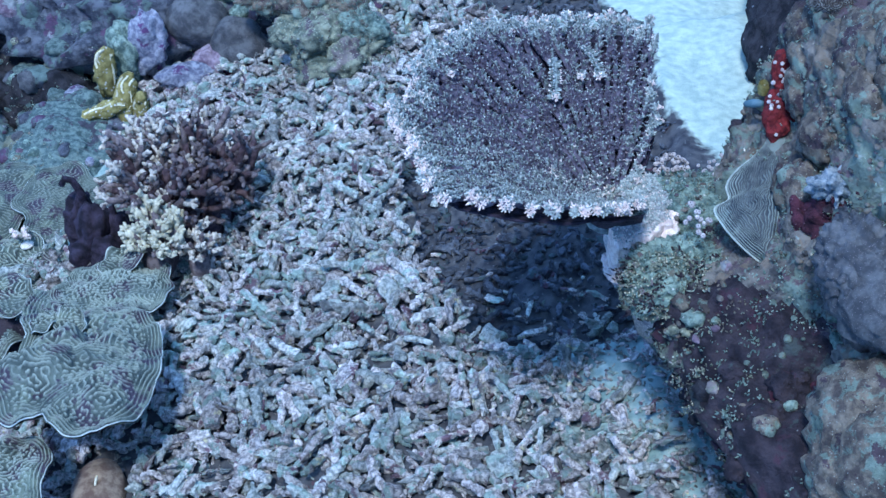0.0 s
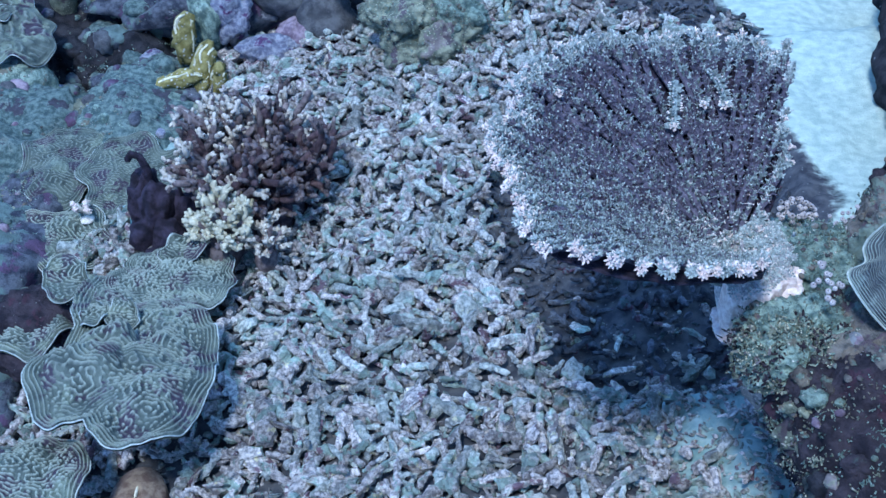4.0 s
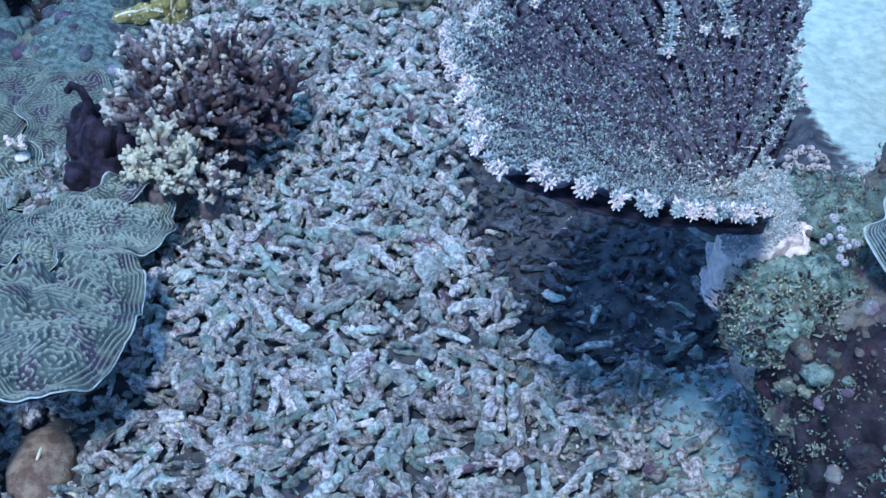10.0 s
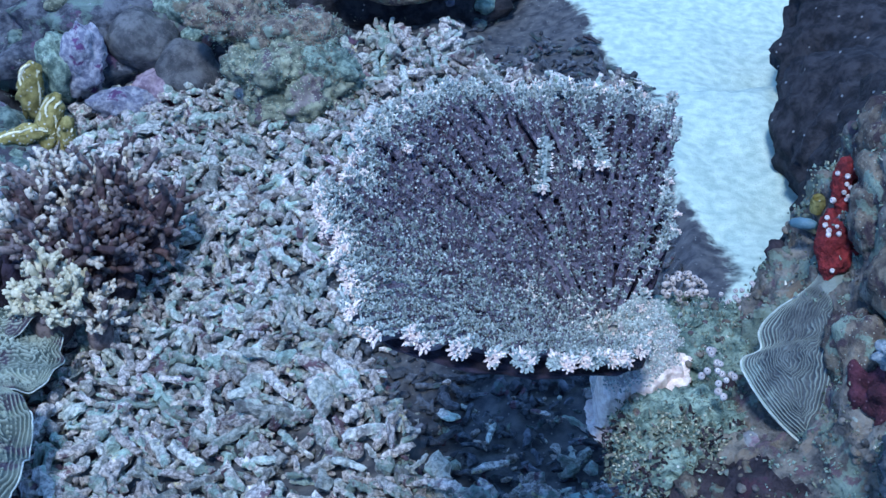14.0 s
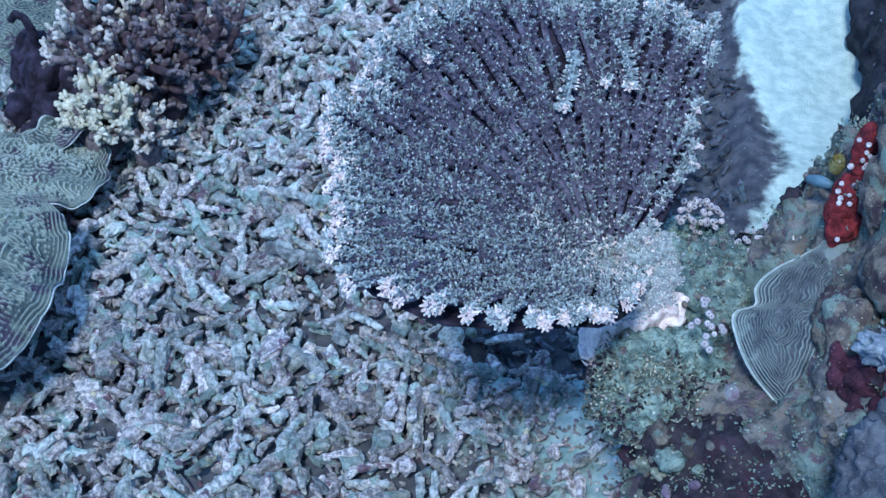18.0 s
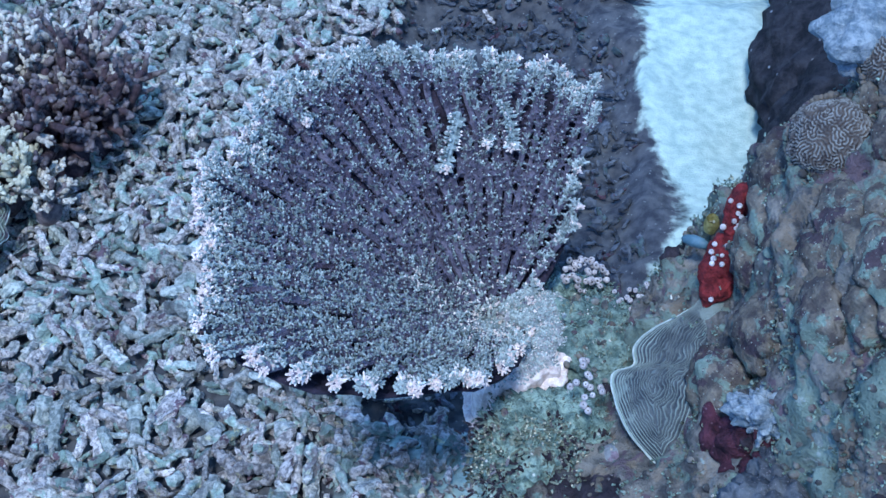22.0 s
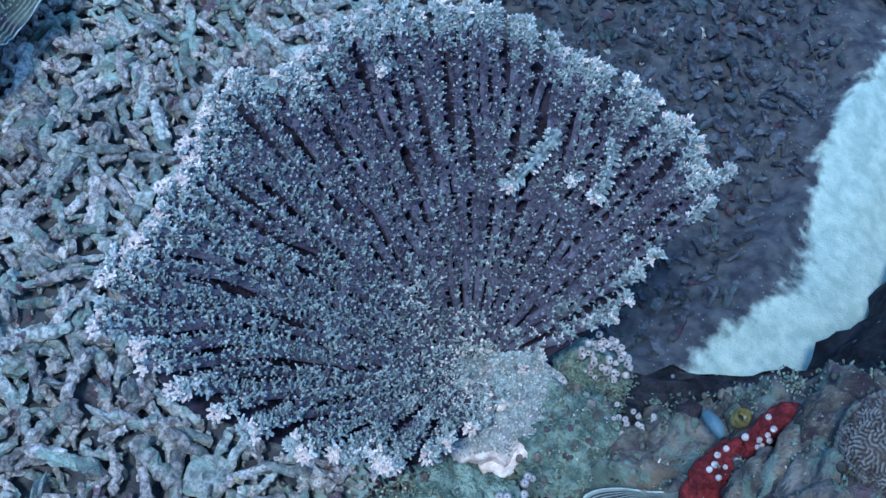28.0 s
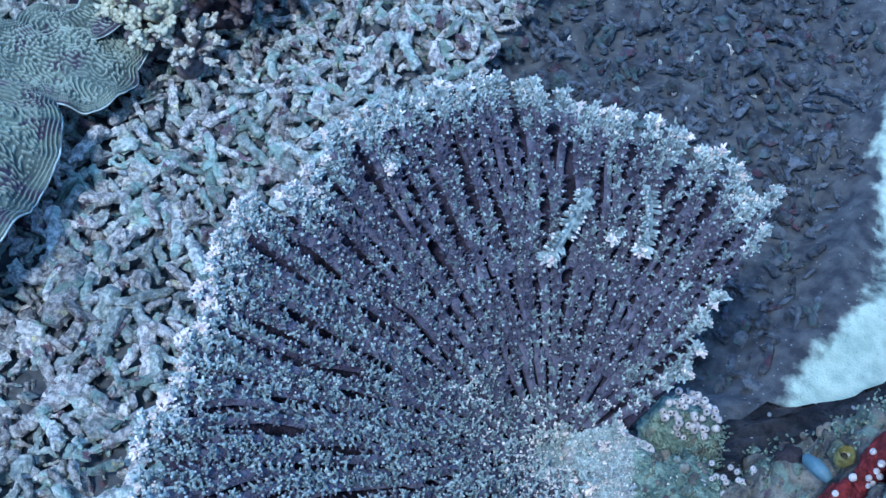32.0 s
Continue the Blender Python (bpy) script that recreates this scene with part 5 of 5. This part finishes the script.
colony = thing("lobed_coral", "brown lobed coral colony with olive bumps up the wall", "coral", at=(0.36, -0.2, 0.1))
rng = random.Random(3)
for k in range(64):
    y, z = rng.uniform(-0.33, -0.055), rng.uniform(0.0, 0.33)
    if z < 0.10 and y > -0.19 or z < 0.15 and y < -0.26:
        continue
    r = rng.uniform(0.018, 0.044)
    v, f = lump_mesh((wall_x(y, z) + 0.006, y, z), (r * 0.72, r * 1.15, r), 0.28, 26, 4, knob=0.30, knob_freq=80)
    put(mesh("lobe", v, f, M_BROWN, smooth=True), colony)
lump("maroon_crust", (0.328, -0.300, -0.020), (0.032, 0.038, 0.052), M_MAROON, "maroon crust patch behind the ridged coral", "sponge", amp=0.6, freq=22, level=5, knob=0.5, knob_freq=45)
lump("maroon_crust", (0.360, -0.338, 0.035), (0.042, 0.046, 0.050), M_MAROON, "maroon crust patch low on the wall", "sponge", amp=0.6, freq=22, level=5, knob=0.5, knob_freq=45)
lump("maroon_crust", (0.415, -0.350, 0.100), (0.055, 0.035, 0.035), M_MAROON, "maroon crust patch higher on the wall", "sponge", amp=0.4, freq=14, level=4, knob=0.3, knob_freq=40)
lump("pale_crust", (0.346, -0.326, 0.086), (0.032, 0.034, 0.026), M_CRUST, "pale blue-white knobbly crust on the maroon patch", "coral", amp=0.6, freq=30, level=5, knob=0.7, knob_freq=95)
lump("pale_crust", (0.43, -0.315, 0.165), (0.050, 0.020, 0.020), M_CRUST, "pale blue-white crust beside the maroon patch", "coral", amp=0.4, freq=20, level=4, knob=0.4, knob_freq=70)
lump("pale_crust", (0.435, 0.005, 0.33), (0.075, 0.075, 0.050), M_CRUST, "pale blue-grey crust on the wall crest", "coral", amp=0.4, freq=14, level=5, knob=0.4, knob_freq=40)


def knobbly_coral(centre, radii, mat, label, knob, knob_freq):
    """A mound of several knobbed lobes grown together."""
    root = thing("knobbly_coral", label, "coral", "knobbly corals", at=centre)
    rg = random.Random(int(-centre[1] * 1000))
    for k in range(6):
        a = 1.05 * k + rg.uniform(-0.3, 0.3)
        c = Vector(centre) + Vector((radii[0] * 0.34 * math.cos(a), radii[1] * 0.40 * math.sin(a), radii[2] * rg.uniform(-0.3, 0.35)))
        v, f = lump_mesh(c, [r * rg.uniform(0.62, 0.78) for r in radii], 0.18, 9, 5 if k % 2 else 4, knob=knob, knob_freq=knob_freq)
        put(mesh("lobe", v, f, mat, smooth=True), root)


knobbly_coral((0.385, -0.470, 0.035), (0.095, 0.120, 0.095), M_GREY, "dark grey-brown fine-knobbed mound coral", 0.36, 80)
knobbly_coral((0.36, -0.66, -0.10), (0.11, 0.12, 0.11), M_BROWN, "brown-grey knobbed coral at the wall foot", 0.3, 45)
knobbly_coral((0.30, -0.52, -0.22), (0.075, 0.095, 0.095), M_MAROON, "dark red knobbed growth under the overhang", 0.3, 45)


def brain_coral(centre, radius, label):
    root = thing("brain_coral", label, "coral", "brain corals", at=centre)
    c = Vector(centre)
    out = Vector((-0.55, -0.35, 0.75)).normalized()
    sx = out.cross(Vector((0, 1, 0))).normalized()
    sy = out.cross(sx)
    n, step = 140, 0.00095
    lab = labyrinth(n, n, step, 0.0040, 6, 1.0)
    verts, crest, faces = [], [], []
    for j in range(n):
        for i in range(n):
            u, v = (i - n / 2) * step, (j - n / 2) * step
            ang = min(math.hypot(u, v) / radius, 1.9)
            turn = math.atan2(v, u)
            d = out * math.cos(ang) + (sx * math.cos(turn) + sy * math.sin(turn)) * math.sin(ang)
            verts.append(c + d * (radius * (1 + 0.10 * fbm(d * 0.05 + c, 22, 3)) + 0.0013 * lab[j, i]))
            crest.append(max(0.0, min(1.0, (lab[j, i] + 0.1) * 1.2)) * min(1.0, max(0.15, 0.75 + 1.6 * fbm(d * radius + c, 130, 2))))
    faces = [(j * n + i, j * n + i + 1, (j + 1) * n + i + 1, (j + 1) * n + i) for j in range(n - 1) for i in range(n - 1)]
    dome = put(mesh("dome", verts, faces, M_VALLEY, smooth=True), root)
    dome.data.attributes.new("crest", "FLOAT", "POINT").data.foreach_set("value", crest)
    v, f = lump_mesh(c - out * radius * 0.72, (radius * 1.12, radius * 1.15, radius * 0.7), 0.25, 20, 4)
    put(mesh("collar", v, f, M_CRUST, smooth=True), root)
    rg = random.Random(4)
    ring = Soup()
    for k in range(60):
        turn, ang = 6.283 * k / 60, 1.32 + rg.uniform(-0.08, 0.08)
        d = out * math.cos(ang) + (sx * math.cos(turn) + sy * math.sin(turn)) * math.sin(ang)
        r = rg.uniform(0.0025, 0.0045)
        ring.add(*lump_mesh(c + d * radius * 1.05, (r, r * 1.3, r), 0.5, 60, 2))
    put(ring.build("knobbed_rim", M_ROCK, label="grey crust round the dome", smooth=True), root)


brain_coral((0.378, -0.100, 0.262), 0.046, "dark brain coral dome with pale meandering ridges")
brain_coral((0.425, -0.045, 0.330), 0.034, "small dark brain coral knob on the wall crest")

grow_on(reef, 17, 2.2, lambda c: c.x < 0.62 and c.z > -0.21 and c.y > -1.0)
for ob in [o for o in scene.objects if o.name.startswith("algal_turf") and not o.parent]:
    grow_on(ob, 60 + len(ob.name), 0.10)


def crowd_wall():
    """Small heads, crusts and pale algae tufts crowding the wall and the front of the ledge."""
    rg = random.Random(91)
    me = reef.data
    faces = [p for p in me.polygons if p.center.x < 0.62 and p.center.z > -0.60 and -0.95 < p.center.y < 0.06]
    kinds = [M_MAUVE] * 2 + [M_UNDER] * 4 + [M_OLIVE] * 3 + [M_MAROON] + [M_TURF] * 4 + [M_BROWN] * 4
    # low heads are coloured dark to match the painted shadow
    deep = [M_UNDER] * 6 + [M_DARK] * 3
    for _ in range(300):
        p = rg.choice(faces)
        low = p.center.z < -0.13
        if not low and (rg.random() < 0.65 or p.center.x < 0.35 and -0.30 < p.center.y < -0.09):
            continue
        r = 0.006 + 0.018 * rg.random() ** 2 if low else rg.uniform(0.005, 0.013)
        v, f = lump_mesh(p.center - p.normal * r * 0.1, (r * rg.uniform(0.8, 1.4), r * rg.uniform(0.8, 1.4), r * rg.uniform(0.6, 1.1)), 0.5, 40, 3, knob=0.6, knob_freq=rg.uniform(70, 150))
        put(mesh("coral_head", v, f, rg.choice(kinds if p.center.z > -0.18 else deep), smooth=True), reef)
    for _ in range(400):
        p = rg.choice(faces)
        if not -0.27 < p.center.z < -0.14 or p.center.y > -0.05 or fbm(p.center, 11.0, 2) < 0.0:
            continue
        s = Soup()
        n2 = Vector((-0.5, -0.3, 0.8))
        for _ in range(26):
            q = p.center + Vector((rg.gauss(0, 0.007), rg.gauss(0, 0.007), rg.gauss(0, 0.005)))
            d = (n2 + Vector((rg.gauss(0, 0.6), rg.gauss(0, 0.6), rg.gauss(0, 0.5)))).normalized()
            s.cup(q, d, rg.uniform(0.0009, 0.0016), rg.uniform(0.005, 0.011), 0, 1)
        put(s.build("algae_tuft", rg.choice(([M_OLIVE, M_CREAM], [M_UNDER, M_OLIVE], [M_TURF, M_OLIVE]))), reef)
    # cream leafy algae along the ledge front
    pad = [o for o in scene.objects if o.name.startswith("algal_turf") and not o.parent][2]
    front = [p for p in pad.data.polygons if p.center.y < -0.235 and p.center.z > -0.20 and p.normal.z > -0.2]
    for p in rg.sample(front, min(95, len(front))):
        s = Soup()
        for _ in range(16):
            q = p.center + Vector((rg.gauss(0, 0.008), rg.gauss(0, 0.008), rg.gauss(0, 0.004)))
            d = Vector((-0.3 + rg.gauss(0, 0.8), -0.4 + rg.gauss(0, 0.8), 0.5 + rg.gauss(0, 0.5))).normalized()
            s.cup(q, d, rg.uniform(0.0012, 0.0024), rg.uniform(0.005, 0.013), 0, 0 if rg.random() < 0.4 else 1)
        put(s.build("algae_tuft", rg.choice(([M_OLIVE, M_CREAM], [M_OLIVE, M_OLIVE], [M_TURF, M_CREAM], [M_UNDER, M_OLIVE]))), reef)


crowd_wall()


# ---- coral rubble on the slope ----
def fragment(rng, kind, n, sides):
    """One broken piece of coral, about 1 unit long: verts and faces."""
    s = Soup()
    seed = rng.uniform(0, 30)
    if kind in ("chunk", "flake"):
        v, f = lump_mesh((rng.random() * 9, 0, 0), (0.42, 0.32, 0.24) if kind == "chunk" else (0.48, 0.38, 0.11), 0.8, 3.2, 2 if n > 7 else 1, knob=0.45, knob_freq=5.5)
        off = Vector((sum(q.x for q in v), sum(q.y for q in v), sum(q.z for q in v))) / len(v)
        s.add([q - off for q in v], f)
    else:
        bend = rng.uniform(-0.13, 0.13)
        thick = rng.uniform(0.082, 0.125) if kind != "stub" else rng.uniform(0.13, 0.18)
        pts = [Vector((-0.5 + i / (n - 1), bend * (1 - (2 * i / (n - 1) - 1) ** 2) + rng.uniform(-0.02, 0.02), rng.uniform(-0.02, 0.02))) for i in range(n)]
        rad = [thick * rng.uniform(0.74, 1.24) * (0.8 if i in (0, n - 1) else 1.0) for i in range(n)]
        s.tube(pts, rad, sides)
        for _ in range({"stick": 1, "fork": 3, "stub": 1}[kind]):
            k = rng.randrange(1, n - 1)
            d = Vector((rng.uniform(0.2, 0.8), rng.choice((-1, 1)) * rng.uniform(0.6, 1), rng.uniform(-0.1, 0.6))).normalized()
            ln = rng.uniform(0.22, 0.42) if kind == "fork" else rng.uniform(0.13, 0.19)
            s.tube([pts[k], pts[k] + d * ln * 0.5, pts[k] + d * ln + Vector((0.04, 0, 0.02))], [thick * 0.85, thick * 0.78, thick * 0.62], sides - 2)
    s.v = [tuple(Vector(q) + 0.062 * (noise.noise_vector(Vector((q[0], q[1], q[2] + seed)) * 8.0) * 0.8 + noise.noise_vector(Vector((q[0], q[1] + seed, q[2])) * 19.0) * 0.5)) for q in s.v]
    return s


def scatter_rubble():
    rng = random.Random(11)
    kinds = ["stick"] * 8 + ["fork"] * 6 + ["stub"] * 4 + ["chunk"] * 4 + ["flake"] * 2
    shapes = [fragment(rng, k, 11, 8) for k in kinds] + [fragment(rng, k, 7, 6) for k in kinds]
    data = []
    for s in shapes:
        me = bpy.data.meshes.new("rubble_fragment")
        me.from_pydata(s.v, [], s.f)
        me.materials.append(M_RUBBLE)
        data.append(me)
    arrays = [(np.array(s.v), s.f) for s in shapes]
    # pieces added on the unseen floor, coloured dark
    old = Soup()
    near, rest, tones = 0, [Soup() for _ in range(4)], [[] for _ in range(4)]
    # long sticks first, then shorter ones between them, then chips; none sits right on another
    for k, (count, lo, hi, gap, lift) in enumerate(((13700, 0.036, 0.082, 0.0212, 0.026), (10800, 0.025, 0.052, 0.0175, 0.012), (10200, 0.014, 0.030, 0.0125, 0.003), (12000, 0.008, 0.022, 0.0085, 0.002))):
        taken = {}
        for _ in range(count):
            x, y = (rng.uniform(-1.35, 0.75), rng.uniform(-1.05, 1.85)) if k < 3 else (rng.uniform(-0.35, 0.45), rng.uniform(-0.70, 0.20))
            s, fine = sandy(x, y), silt_tint(x, y)
            if rng.random() < max((-1.05 - x) / 0.3, (-0.45 - y) / 0.6, (y - 1.5) / 0.3, (x - 0.6) / 0.3, 0.0) + 0.3 * fbm((x, y, 8.0), 5.0, 2) * (y < -0.5):
                continue
            if k == 3 and (fine < 0.25 or y > 0.3) or s > 0.1 or x > 0.42 and y > 0.15 or (k < 2 and rng.random() < (0.95 - 0.25 * k) * fine):
                continue
            if math.hypot((x + 0.878) / 0.075, (y + 0.072) / 0.10) < 1 and k < 2:
                continue
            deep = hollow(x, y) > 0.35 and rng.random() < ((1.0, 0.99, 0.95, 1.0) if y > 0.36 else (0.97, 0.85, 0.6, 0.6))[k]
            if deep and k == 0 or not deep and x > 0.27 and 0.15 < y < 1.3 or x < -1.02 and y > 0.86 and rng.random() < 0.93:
                continue
            cell = (int(x // gap), int(y // gap))
            if any((p[0] - x) ** 2 + (p[1] - y) ** 2 < gap * gap for i in (-1, 0, 1) for j in (-1, 0, 1) for p in taken.get((cell[0] + i, cell[1] + j), ())):
                continue
            taken.setdefault(cell, []).append((x, y))
            chunk = rng.random() < (0.27, 0.40, 0.55, 0.7)[k]
            i = (rng.randrange(18, 24) if chunk else rng.randrange(18)) + (24 if k else 0)
            length = rng.uniform(lo, hi) * (0.70 if chunk else 1.0)
            if k == 0 and x < -0.2 and rng.random() < 0.03:
                length *= 1.7
            elif k == 0 and rng.random() < 0.07:
                length *= 1.4
            fat = rng.uniform(0.85, 1.3) * (1.15 if length < 0.05 else 0.9)
            z = floor_z(x, y) + lift + rng.uniform(-0.008, 0.009) + length * 0.05
            m = Matrix.Translation((x, y, z)) @ Euler((rng.uniform(0, 6.28), rng.gauss(0, 0.24), rng.uniform(0, 6.28))).to_matrix().to_4x4() @ Matrix.Diagonal((length, length * fat, length * fat, 1))
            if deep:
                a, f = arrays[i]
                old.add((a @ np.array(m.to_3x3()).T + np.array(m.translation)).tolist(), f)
            elif near < 300 and k == 0 and -0.62 < x < 0.0 and -0.30 < y < 0.36:
                ob = new("rubble_fragment", data[i])
                ob.matrix_world = m
                ob.parent = ground
                near += 1
            else:
                a, f = arrays[i]
                r3 = np.array(m.to_3x3())
                rest[_ % 4].add((a @ r3.T + np.array(m.translation)).tolist(), f)
                tones[_ % 4] += [rng.random()] * len(a)
    tagged(old.build("overgrown_rubble", M_DARK_FILL, ground), "made-up rubble, darkened like shade, on the unseen floor behind the table coral", kind="stuff")
    for s, values in zip(rest, tones):
        ob = s.build("coral_rubble", M_RUBBLE, ground)
        ob.data.attributes.new("tone", "FLOAT", "POINT").data.foreach_set("value", values)
        tagged(ob, "heap of broken dead coral sticks and chips", kind="stuff")


scatter_rubble()
